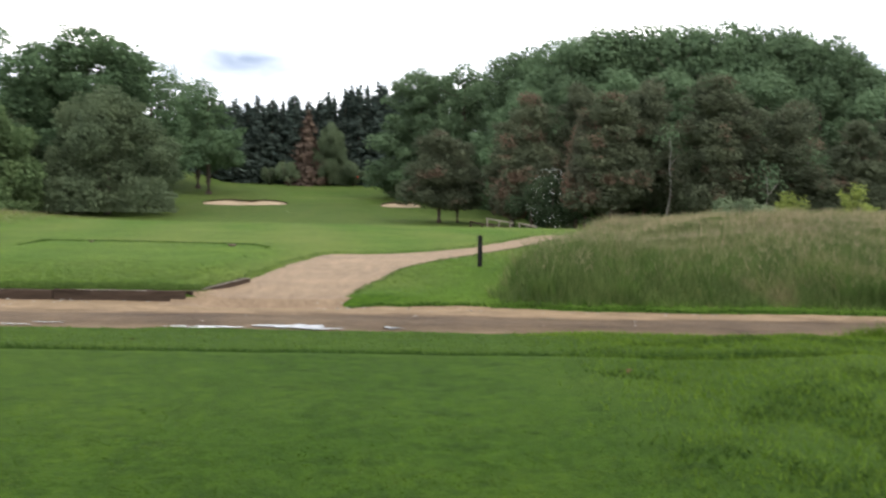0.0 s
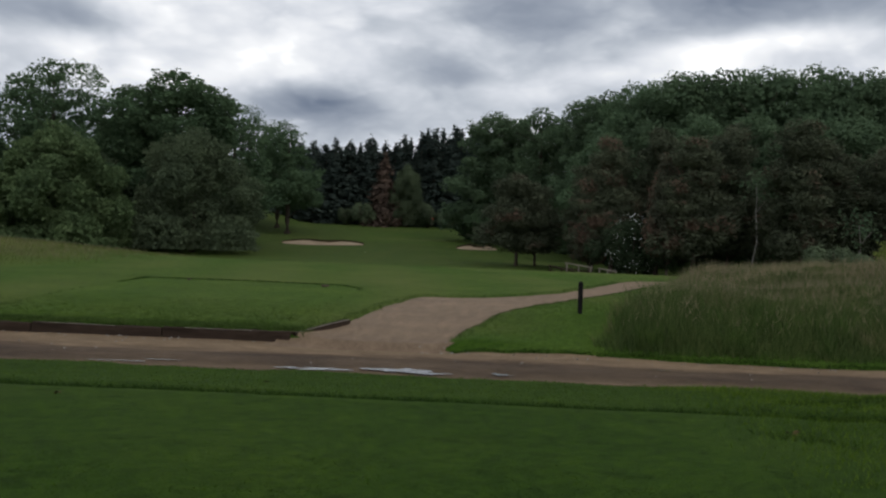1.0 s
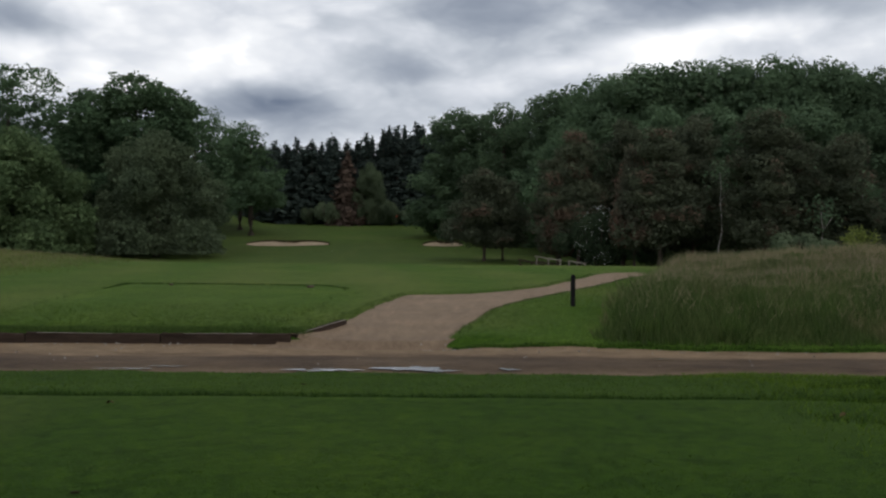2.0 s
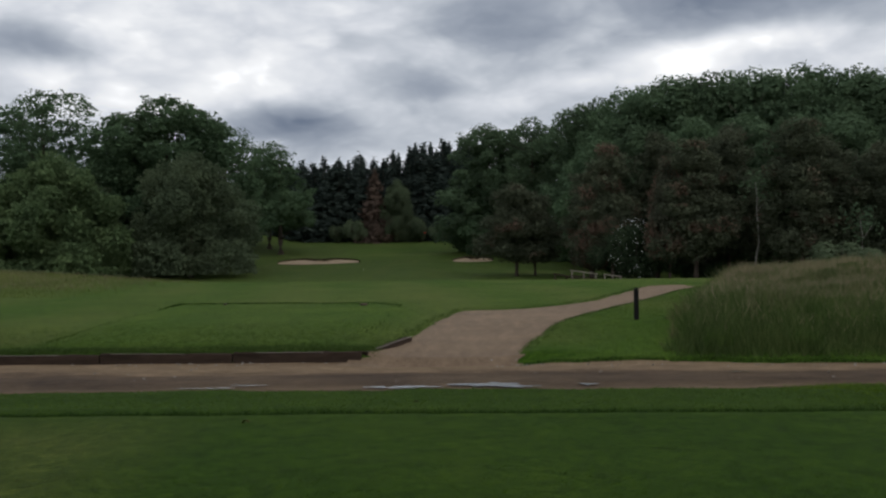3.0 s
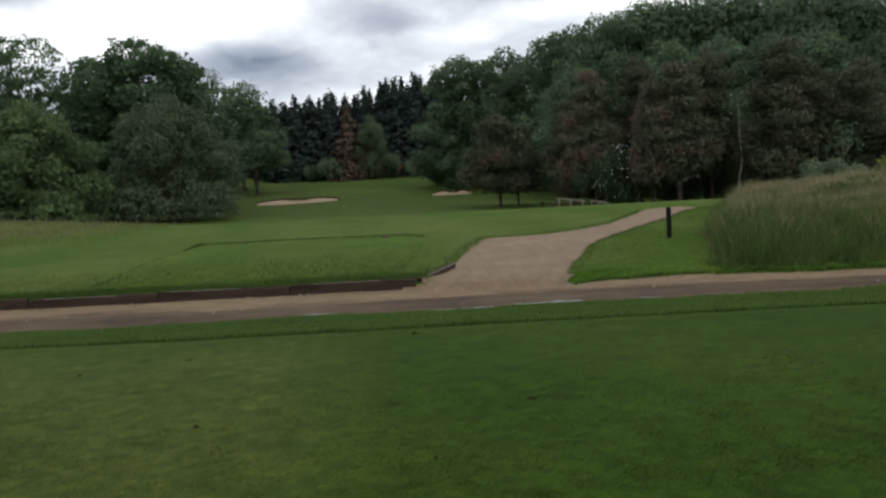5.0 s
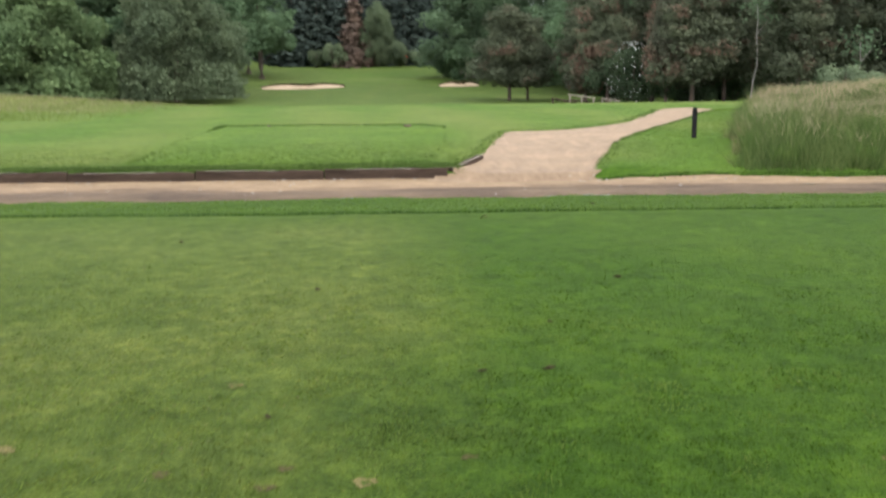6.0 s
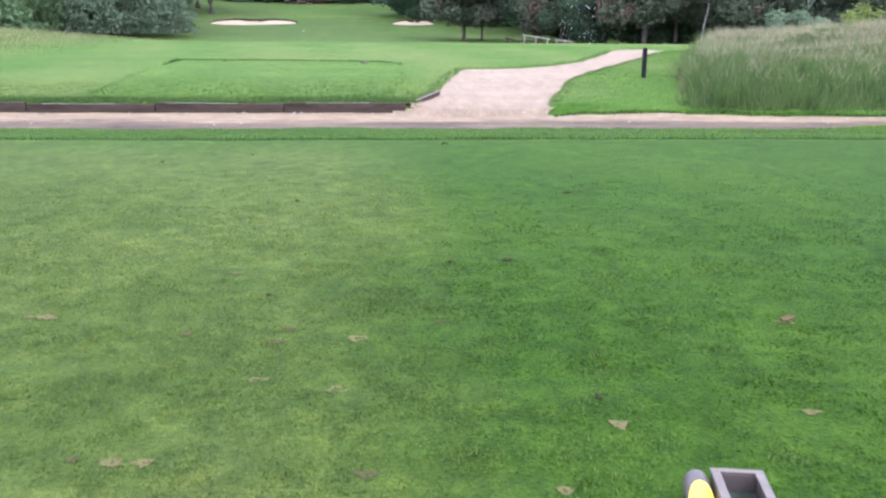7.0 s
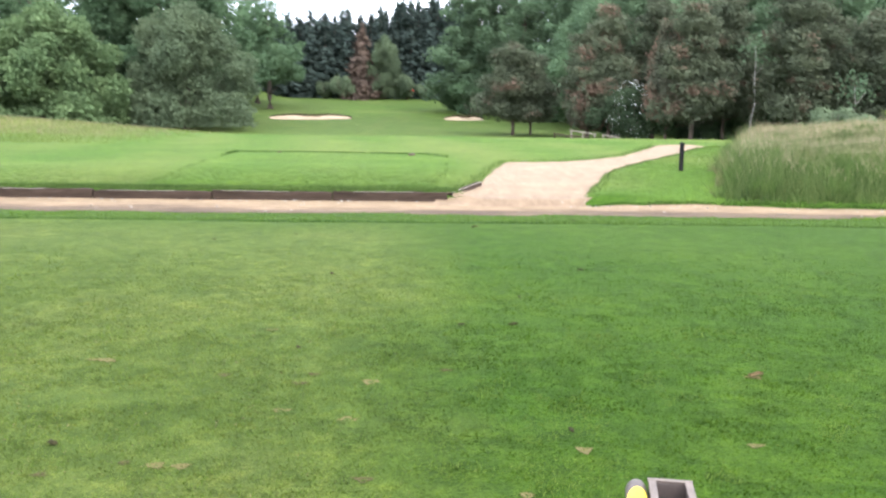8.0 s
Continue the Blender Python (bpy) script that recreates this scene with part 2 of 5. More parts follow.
def leaf_material(name, dark, light, brown=None, brown_from=0.66, through=0.38, lawn=False, calm=0.0, drift_size=0.5):
    """Leaves: colour by island and by slow drifts within the crown; a part of the light passes through."""
    m, t, p = mat(name)
    geo = add(t, "ShaderNodeNewGeometry")
    info = add(t, "ShaderNodeObjectInfo")
    co = add(t, "ShaderNodeTexCoord").outputs["Object"]
    dark, light = [a + (c - a) * calm * 0.5 for a, c in zip(dark, light)], [c + (a - c) * calm * 0.5 for a, c in zip(dark, light)]
    stops = [(0.0, dark), (1.0, light)]
    if lawn:
        stops = [(0.0, [0.85 * a + 0.15 * b for a, b in zip(dark, light)]), (0.90, [1.1 * b for b in light]), (0.95, (0.135, 0.195, 0.058)), (1.0, (0.215, 0.230, 0.105))]
    c = ramp(t, stops, geo.outputs["Random Per Island"]).outputs[0]
    drift = noise_node(t, drift_size, 3, 0.6, co)
    c = mixcol(t, 0.6, c, ramp(t, [(0.3, (0.62, 0.68, 0.66)), (0.7, (1.4, 1.35, 1.2))], drift).outputs[0], "MULTIPLY")
    if lawn:
        c = mixcol(t, 0.9, c, cloudy(t, co), "MULTIPLY")
        mid = noise_node(t, 24.0, 4, 0.65, co)
        c = mixcol(t, 0.95, c, ramp(t, [(0.38, (0.62, 0.70, 0.66)), (0.5, (1, 1, 1)), (0.62, (1.48, 1.32, 1.30))], mid).outputs[0], "MULTIPLY")
        c = mixcol(t, worn(t, co), mixcol(t, 1.0, c, (0.43, 0.490, 0.27), "MULTIPLY"), mixcol(t, 1.0, c, (0.94, 0.72, 1.06), "MULTIPLY"))
    if brown:
        where = noise_node(t, 0.42, 3, 0.5, co)
        add_r = add(t, "ShaderNodeMath", operation="MULTIPLY_ADD", i_1=0.14)
        t.links.new(info.outputs["Random"], add_r.inputs[0]); t.links.new(where, add_r.inputs[2])
        f = ramp(t, [(brown_from, (0, 0, 0)), (brown_from + 0.07, (0.9, 0.9, 0.9))], add_r.outputs[0]).outputs[0]
        c = mixcol(t, f, c, brown)
    hue = add(t, "ShaderNodeHueSaturation")
    v = add(t, "ShaderNodeMapRange", i_3=0.8, i_4=1.25)
    t.links.new(info.outputs["Random"], v.inputs[0]); t.links.new(v.outputs[0], hue.inputs["Value"])
    t.links.new(c, hue.inputs["Color"])
    c = hue.outputs[0]
    t.links.new(c, p.inputs["Base Color"])
    p.inputs["Roughness"].default_value = 0.75
    p.inputs["Specular IOR Level"].default_value = 0.06
    tr = add(t, "ShaderNodeBsdfTranslucent")
    t.links.new(c, tr.inputs[0])
    mx = add(t, "ShaderNodeMixShader", i_0=through)
    t.links.new(p.outputs[0], mx.inputs[1]); t.links.new(tr.outputs[0], mx.inputs[2])
    t.links.new(mx.outputs[0], t.nodes["Material Output"].inputs[0])
    return m


def plain_material(name, dark, light, scale=6.0, rough=0.8, bump_by=0.3, stretch=(1, 1, 1), metal=0.0):
    m, t, p = mat(name)
    mp = add(t, "ShaderNodeMapping")
    mp.inputs["Scale"].default_value = stretch
    t.links.new(add(t, "ShaderNodeTexCoord").outputs["Object"], mp.inputs[0])
    n = noise_node(t, scale, 6, 0.65, mp.outputs[0])
    n2 = noise_node(t, scale * 7, 4, 0.7, mp.outputs[0])
    c = ramp(t, [(0.3, dark), (0.7, light)], n).outputs[0]
    c = mixcol(t, 0.6, c, ramp(t, [(0.3, (0.7, 0.7, 0.7)), (0.7, (1.25, 1.25, 1.25))], n2).outputs[0], "MULTIPLY")
    t.links.new(c, p.inputs["Base Color"])
    p.inputs["Roughness"].default_value, p.inputs["Metallic"].default_value = rough, metal
    p.inputs["Specular IOR Level"].default_value = 0.5 if rough < 0.6 else 0.1
    bump(t, p, n2, bump_by, 0.01)
    return m


TURF = ground_material()
ROAD_MAT = gravel_material("dirt_road", (0.250, 0.176, 0.108), (0.040, 0.025, 0.016), 0.82, 0.92, 12.95, 17.35)
PATH_MAT = gravel_material("gravel_path", (0.280, 0.202, 0.134), (0.165, 0.116, 0.077), 0.75, 0.9, 16.9, 20.5)
SAND = plain_material("bunker_sand", (0.25, 0.19, 0.125), (0.34, 0.265, 0.18), 0.8, 0.95)
BLADE = leaf_material("grass_blade", (0.042, 0.095, 0.010), (0.100, 0.165, 0.024), through=0.5, lawn=True)
TUFT_BLADE = leaf_material("pale_blade", (0.074, 0.125, 0.018), (0.150, 0.192, 0.052), through=0.5)
VERGE_BLADE = leaf_material("verge_blade", (0.040, 0.076, 0.012), (0.092, 0.138, 0.030), through=0.3, drift_size=1.2)
# dark green of the lush clumps, also painted shade along lip and track
DARK_BLADE = leaf_material("lush_shade_blade", (0.014, 0.034, 0.006), (0.034, 0.062, 0.013), through=0.2)
ROUGH_BLADE = leaf_material("rough_blade", (0.050, 0.100, 0.010), (0.128, 0.190, 0.028), through=0.4)
TALL_BLADE = leaf_material("tall_grass_blade", (0.036, 0.070, 0.017), (0.120, 0.150, 0.056), (0.175, 0.155, 0.080), 0.65, 0.35, drift_size=0.9)
MEADOW_BLADE = leaf_material("meadow_blade", (0.034, 0.070, 0.014), (0.092, 0.130, 0.040), through=0.35)
SEED_HEAD = leaf_material("seed_head", (0.160, 0.134, 0.086), (0.300, 0.250, 0.165), through=0.3)
OAK_LEAF = leaf_material("broad_leaf", (0.050, 0.093, 0.053), (0.128, 0.187, 0.099), calm=0.85, drift_size=0.35)
LIGHT_LEAF = leaf_material("light_leaf", (0.056, 0.099, 0.044), (0.162, 0.216, 0.104), calm=0.6, drift_size=0.4)
SHADE_LEAF = leaf_material("shade_leaf", (0.028, 0.046, 0.026), (0.066, 0.092, 0.050), calm=0.5)
BIG_LEAF = leaf_material("wood_leaf", (0.056, 0.104, 0.060), (0.157, 0.216, 0.124), calm=0.85, drift_size=0.3)
WILLOW_LEAF = leaf_material("grey_leaf", (0.064, 0.096, 0.057), (0.155, 0.187, 0.112), calm=0.85, drift_size=0.35)
NEEDLE = leaf_material("pine_needle", (0.058, 0.072, 0.046), (0.118, 0.132, 0.086), (0.145, 0.094, 0.068), 0.64, 0.3, calm=0.8)
RUST_NEEDLE = leaf_material("rusty_needle", (0.062, 0.070, 0.048), (0.122, 0.118, 0.084), (0.170, 0.104, 0.076), 0.55, 0.3, calm=0.6)
SPRUCE_NEEDLE = leaf_material("spruce_needle", (0.024, 0.036, 0.031), (0.060, 0.078, 0.068), through=0.15, calm=0.5)
BROWN_NEEDLE = leaf_material("dead_needle", (0.062, 0.044, 0.036), (0.104, 0.074, 0.059), through=0.2, calm=0.4)
SAPLING_LEAF = leaf_material("young_leaf", (0.150, 0.195, 0.045), (0.290, 0.330, 0.105), through=0.45)
BLOSSOM = plain_material("white_blossom", (0.62, 0.64, 0.58), (0.82, 0.83, 0.78), 9, 0.7)
BARK = plain_material("bark", (0.045, 0.036, 0.030), (0.12, 0.095, 0.075), 3, 0.95, 0.6, (1, 1, 0.25))
PINE_BARK = plain_material("pine_bark", (0.060, 0.046, 0.038), (0.15, 0.112, 0.088), 3, 0.95, 0.6, (1, 1, 0.3))
BIRCH_BARK = plain_material("pale_bark", (0.12, 0.11, 0.095), (0.30, 0.28, 0.25), 3, 0.85, 0.3)
SLEEPER_WOOD = plain_material("sleeper_wood", (0.020, 0.014, 0.010), (0.060, 0.041, 0.030), 3, 0.9, 0.7, (0.15, 1, 1))
GREY_WOOD = plain_material("weathered_wood", (0.13, 0.112, 0.090), (0.25, 0.222, 0.180), 4, 0.9, 0.5, (0.3, 1, 1))
BLACK_PAINT = plain_material("black_stain", (0.006, 0.006, 0.006), (0.016, 0.015, 0.015), 5, 0.85, 0.4, (1, 1, 0.2))
BROWN_PLASTIC = plain_material("brown_recycled_plastic", (0.048, 0.034, 0.029), (0.082, 0.060, 0.051), 12, 0.5, 0.15)
PALE_PLASTIC = plain_material("faded_plastic_rim", (0.078, 0.056, 0.043), (0.118, 0.086, 0.067), 12, 0.55, 0.15)
YELLOW = plain_material("yellow_paint", (0.80, 0.56, 0.02), (0.88, 0.64, 0.03), 4, 0.45, 0.05)
WHITE_WOOD = plain_material("white_paint", (0.74, 0.74, 0.70), (0.84, 0.84, 0.80), 8, 0.5, 0.05)
DARK_SOIL = plain_material("dark_soil", (0.017, 0.016, 0.006), (0.042, 0.036, 0.014), 20, 0.95, 0.6)
DRY_LEAF = plain_material("dead_leaf", (0.065, 0.042, 0.019), (0.130, 0.086, 0.040), 20, 0.8, 0.3)
STONE = plain_material("pale_stone", (0.16, 0.14, 0.12), (0.36, 0.33, 0.29), 9, 0.85, 0.4)
DIVOT_SOIL = plain_material("divot_soil", (0.028, 0.036, 0.026), (0.060, 0.072, 0.050), 40, 0.95, 0.6)
RED_CLOTH = plain_material("red_cloth", (0.45, 0.04, 0.03), (0.60, 0.06, 0.04), 3, 0.8, 0.1)


def water_material():
    m, t, p = mat("puddle_water")
    p.inputs["Base Color"].default_value = (0.03, 0.024, 0.018, 1)
    p.inputs["Roughness"].default_value = 0.26
    p.inputs["IOR"].default_value = 1.8
    p.inputs["Specular IOR Level"].default_value = 1.0
    p.inputs["Coat Weight"].default_value = 1.0
    p.inputs["Coat Roughness"].default_value = 0.26
    bump(t, p, noise_node(t, 22.0, 3, 0.5), 0.5, 0.012)      # ripples in the wind
    return m


WATER = water_material()


# ---- helpers for meshes ----
def mesh_of(name, verts, faces, material, smooth=False):
    me = bpy.data.meshes.new(name)
    verts = np.asarray(verts, np.float32).reshape(-1, 3)
    faces = np.asarray(faces, np.int32)
    k = faces.shape[1]
    me.vertices.add(len(verts))
    me.vertices.foreach_set("co", verts.ravel())
    me.loops.add(faces.size)
    me.loops.foreach_set("vertex_index", faces.ravel())
    me.polygons.add(len(faces))
    me.polygons.foreach_set("loop_start", np.arange(0, faces.size, k, dtype=np.int32))
    me.polygons.foreach_set("use_smooth", np.full(len(faces), smooth))
    me.update(calc_edges=True)
    me.materials.append(material)
    return me


def part(name, bm, material, parent=None, label="", smooth=False):
    me = bpy.data.meshes.new(name)
    bm.normal_update()
    bm.to_mesh(me)
    bm.free()
    me.materials.append(material)
    if smooth:
        me.polygons.foreach_set("use_smooth", np.full(len(me.polygons), True))
    ob = new(name, me)
    if parent is not None:
        ob.parent = parent
    if label:
        tagged(ob, label)
    return ob


def mesh_part(name, me, parent=None, label=""):
    ob = new(name, me)
    if parent is not None:
        ob.parent = parent
    if label:
        tagged(ob, label)
    return ob


def box(bm, size, m, bevel=0.0):
    made = bmesh.ops.create_cube(bm, size=1.0, matrix=m @ Matrix.Diagonal((*size, 1)))
    if bevel:
        edges = {e for v in made["verts"] for e in v.link_edges}
        bmesh.ops.bevel(bm, geom=list(edges), offset=bevel, segments=2, affect="EDGES", profile=0.6)


def tube(bm, points, radii, sides=8):
    """A tapered tube along points."""
    rings = []
    for i, (p, r) in enumerate(zip(points, radii)):
        p = Vector(p)
        a = Vector(points[max(i - 1, 0)]); b = Vector(points[min(i + 1, len(points) - 1)])
        q = (b - a).to_track_quat("Z", "Y")
        rings.append([bm.verts.new(p + q @ Vector((r * math.cos(k * math.tau / sides), r * math.sin(k * math.tau / sides), 0))) for k in range(sides)])
    for lo, hi in zip(rings, rings[1:]):
        for k in range(sides):
            bm.faces.new((lo[k], lo[(k + 1) % sides], hi[(k + 1) % sides], hi[k]))
    bm.faces.new(rings[-1])
    bm.faces.new(rings[0][::-1])


def smoothstep(a, b, v):
    u = np.clip((v - a) / (b - a), 0, 1)
    return u * u * (3 - 2 * u)


def lumps(x, y, scale, seed, octaves=3):
    """Smooth value noise in about -1..1 on arrays."""
    x, y = np.asarray(x, float), np.asarray(y, float)
    out, amp, tot = np.zeros(np.broadcast(x, y).shape), 1.0, 0.0
    for o in range(octaves):
        u, v = x * scale * 2**o + 17.3 * seed, y * scale * 2**o - 9.1 * seed
        i, j = np.floor(u), np.floor(v)
        fu, fv = u - i, v - j
        fu, fv = fu * fu * (3 - 2 * fu), fv * fv * (3 - 2 * fv)
        h = lambda a, b: np.modf(np.abs(np.sin(a * 127.1 + b * 311.7 + seed * 74.7 + o * 13.7) * 43758.5453))[0] * 2 - 1
        out += amp * ((h(i, j) * (1 - fu) + h(i + 1, j) * fu) * (1 - fv) + (h(i, j + 1) * (1 - fu) + h(i + 1, j + 1) * fu) * fv)
        tot += amp
        amp *= 0.5
    return out / tot


def inside(poly, x, y):
    """Signed distance to a polygon's edge, positive inside."""
    x, y = np.asarray(x, float), np.asarray(y, float)
    best = np.full(x.shape, 1e9)
    odd = np.zeros(x.shape, bool)
    for (ax, ay), (bx, by) in zip(poly, poly[1:] + poly[:1]):
        ex, ey = bx - ax, by - ay
        u = np.clip(((x - ax) * ex + (y - ay) * ey) / (ex * ex + ey * ey), 0, 1)
        best = np.minimum(best, np.hypot(x - ax - u * ex, y - ay - u * ey))
        hit = ((ay > y) != (by > y)) & (x < (bx - ax) * (y - ay) / ((by - ay) or 1e-9) + ax)
        odd ^= hit
    return np.where(odd, best, -best)


# ---- the lie of the land ----
PROFILE_Y = [-3000, 7.6, 7.95, 10.4, 12.7, 14.2, 16.9, 17.06, 22, 30, 44, 51, 60, 75, 98, 112, 124, 140, 152, 170, 260, 4000]
PROFILE_Z = [0.0, 0.0, -0.05, -0.25, -0.80, -0.775, -0.71, -0.53, -0.39, -0.33, -0.36, -0.44, -1.35, -1.55, -0.95, -0.35, 0.55, 1.75, 2.6, 3.1, 4.2, 6.0]
PATH_POLY = [(-5.3, 16.2), (-4.92, 17.0), (-4.22, 19.1), (-3.78, 22.0), (-3.15, 25.5), (-2.6, 25.75), (-1.4, 25.8), (-0.1, 26.8), (1.2, 29.2), (2.4, 32.3), (3.5, 35.4), (4.9, 39.6),
             (6.8, 41.3), (6.7, 37.8), (5.0, 33.3), (3.2, 29.5), (1.5, 26.2), (0.4, 23.7), (-0.6, 21.4), (-1.4, 19.2), (-1.9, 17.6), (-2.05, 16.75), (-1.8, 16.2)]
TALL_POLY = [(0.98, 16.85), (1.35, 18.6), (2.45, 22.0), (3.5, 25.0), (4.6, 28.2), (6.4, 31.5), (9.0, 35.5), (16.0, 37.5), (26.0, 37.0), (34.0, 30.0), (34.0, 17.2), (20.0, 16.8), (8.0, 16.7)]
INNER_TEE = [(-11.9, 17.6), (-12.2, 23.0), (-12.5, 28.3), (-9.0, 28.3), (-5.7, 27.9), (-4.7, 26.6), (-4.7, 21.0), (-5.3, 17.3)]
ROAD_NEAR, ROAD_FAR = 12.3, 16.62


def base(x, y):
    """The land's height without its small steps."""
    z = np.interp(y, PROFILE_Y, PROFILE_Z)
    # grass triangle by the post climbs without the sleepers' step
    right = smoothstep(-2.5, 0.5, x)
    ramp_z = np.interp(y, [16.4, 20.0, 24, 30], [-0.72, -0.23, -0.30, -0.33])
    z = np.where((y > 16.4) & (y < 30), z * (1 - right) + ramp_z * right, z)
    # mound under the tall grass
    z = z + 0.80 * np.exp(-((x - 13) / 8.0) ** 4) * np.exp(-((y - 27.5) / 6.2) ** 2) * smoothstep(16.6, 20, y)
    z = z + 0.55 * np.exp(-((x - 30) / 12.0) ** 2) * np.exp(-((y - 29) / 7.0) ** 2) * smoothstep(16.6, 20, y)
    # the rough bank beside the second tee
    z = z + 0.95 * smoothstep(-15, -34, x) * np.exp(-((y - 47) / 11.0) ** 2)
    # the path is worn level with the ground by the sleepers' open end
    gate = smoothstep(-5.0, -4.2, x) * (1 - smoothstep(-2.5, -1.2, x)) * smoothstep(16.2, 16.8, y) * (1 - smoothstep(17, 24, y))
    z = z - 0.14 * gate * (1 - smoothstep(16.8, 23, y))
    # the land climbs behind the trees beside the fairway
    z = z + 2.3 * smoothstep(-32, -44, x) * smoothstep(126, 150, y) * (1 - smoothstep(200, 320, y))
    # gentle swells far off
    z = z + 0.10 * lumps(x, y, 0.05, 3) * smoothstep(30, 60, y)
    return z


def trail(x, y):
    """How far inside the road or the path a place lies, in metres."""
    wob = 0.10 * lumps(x, y, 1.6, 5) + 0.05 * lumps(x, y, 5.0, 6)
    road = np.minimum(y - ROAD_NEAR, ROAD_FAR + 0.42 * smoothstep(-4.6, -5.1, x) - 0.25 * smoothstep(0, 3, x) - y)
    return np.maximum(road, inside(PATH_POLY, x, y)) + wob


def turf_height(x, y):
    z = base(x, y)
    s = trail(x, y)
    z = z + 0.035 * smoothstep(0.05, -0.12, s) - 0.09 * smoothstep(-0.02, 0.2, s)
    # lip where the mown tee ends, and lumpy uncut turf beside it
    lip = np.exp(-((y - 7.85 - 0.10 * lumps(x, y, 0.4, 8)) / 0.15) ** 2)
    z = z - 0.055 * lip * (1 - smoothstep(2.5, 4.5, x))
    strip = smoothstep(7.85, 8.3, y) * (1 - smoothstep(12.0, 12.6, y))
    z = z + strip * 0.03 * lumps(x, y, 1.1, 9)
    side = smoothstep(0.0, 1.4, x + 0.3 * lumps(x, y, 0.6, 2)) * (1 - smoothstep(9, 12, y))
    z = z + side * (0.085 * lumps(x, y, 0.9, 4) + 0.02)
    near = np.exp(-((np.hypot(x + 4, y - 3)) / 14.0) ** 2)
    z = z + near * (0.010 * lumps(x, y, 0.9, 11) + 0.006 * lumps(x, y, 4.0, 12))
    # second tee stands a few centimetres proud
    tee = inside(INNER_TEE, x, y)
    z = z + 0.07 * smoothstep(-0.1, 0.35, tee)
    return z


def steps(*runs):
    out = []
    for a, b, n in runs:
        out.extend(np.linspace(a, b, n, endpoint=False))
    return np.array(out)


def build_ground():
    xs = np.r_[-np.geomspace(3000, 60, 18), steps((-58, -20, 40), (-20, 16, 190), (16, 40, 60), (40, 60, 15)), np.geomspace(60, 3000, 18)]
    ys = np.r_[-np.geomspace(3000, 8, 16), steps((-7, 6.5, 45), (6.5, 13.5, 60), (13.5, 31, 120), (31, 60, 45), (60, 180, 50)), np.geomspace(180, 4000, 22)]
    gx, gy = np.meshgrid(xs, ys)
    gz = turf_height(gx, gy)
    nx, ny = len(xs), len(ys)
    i = np.arange(ny - 1)[:, None] * nx + np.arange(nx - 1)[None]
    faces = np.stack([i, i + 1, i + nx + 1, i + nx], -1).reshape(-1, 4)
    me = mesh_of("ground", np.stack([gx, gy, gz], -1), faces, TURF, True)
    x, y = gx.ravel(), gy.ravel()
    strip = smoothstep(7.8, 8.0, y) * (1 - smoothstep(12.5, 13, y))
    side = smoothstep(0.2, 1.2, x + 0.3 * lumps(x, y, 0.6, 2)) * (1 - smoothstep(12, 13, y))
    cut = np.maximum(0.0 * strip, 0.10 * side)
    cut = np.maximum(cut, 0.12 * smoothstep(16.6, 17.2, y) * (1 - smoothstep(-0.5, 0.2, inside(INNER_TEE, x, y))) * (1 - smoothstep(-4, -1, x)))
    # darker fairway beyond the tees, with the trees' shade put into its colour
    cut = np.maximum(cut, 0.85 * smoothstep(50, 53, y) * (1 - 0.5 * smoothstep(116, 120, y) * (1 - smoothstep(134, 140, y)) * smoothstep(-24, -18, x) * (1 - smoothstep(-2, 3, x))))
    cut = np.maximum(cut, smoothstep(-16, -26, x) * smoothstep(26, 40, y))
    cut = np.maximum(cut, smoothstep(0.0, 0.6, inside(TALL_POLY, x, y)))
    dry = 0.75 * smoothstep(-18, -30, x) * smoothstep(36, 44, y) * (1 - smoothstep(52, 58, y)) + 0.25 * np.clip(lumps(x, y, 0.5, 21), 0, 1) * cut
    dry = dry + (1 - 0.7 * smoothstep(50, 54, y)) * (0.12 + 0.07 * np.sin(1.15 * x + 0.2 * y) * (y < 50) + 0.22 * np.clip(lumps(x, y, 0.12, 22) + 0.4 * lumps(x, y, 0.6, 23), -0.6, 1)) * smoothstep(17.0, 18.5, y) * (1 - smoothstep(160, 200, y)) * (1 - 0.6 * smoothstep(-0.9, 0.9, inside(INNER_TEE, x, y)))
    dry = np.maximum(dry, 0.5 * smoothstep(0.4, 1.5, inside(TALL_POLY, x, y)))
    dry = np.maximum(dry, 0.6 * np.exp(-((y - 124) / 0.9) ** 2) * smoothstep(-20, -17, x) * (1 - smoothstep(-4, -2, x)))
    for key, val in (("cut", cut), ("dry", dry)):
        at = me.attributes.new(key, "FLOAT", "POINT")
        at.data.foreach_set("value", np.clip(val, 0, 1).astype(np.float32))
    ob = new("ground", me)
    tagged(ob, "rolling golf course turf, close-mown tees and rougher grass", "ground", kind="structure")
    return ob


def build_sheet(name, xs, ys, lift, keep, material, label, category):
    gx, gy = np.meshgrid(xs, ys)
    gz = base(gx, gy) + lift(gx, gy)
    nx = len(xs)
    i = np.arange(len(ys) - 1)[:, None] * nx + np.arange(nx - 1)[None]
    mid_x, mid_y = (gx[:-1, :-1] + gx[1:, 1:]) / 2, (gy[:-1, :-1] + gy[1:, 1:]) / 2
    ok = keep(mid_x, mid_y)
    faces = np.stack([i, i + 1, i + nx + 1, i + nx], -1)[ok]
    used = np.unique(faces)
    again = np.zeros(gx.size, int)
    again[used] = np.arange(len(used))
    me = mesh_of(name, np.stack([gx, gy, gz], -1).reshape(-1, 3)[used], again[faces], material, True)
    return tagged(new(name, me), label, category, kind="structure")


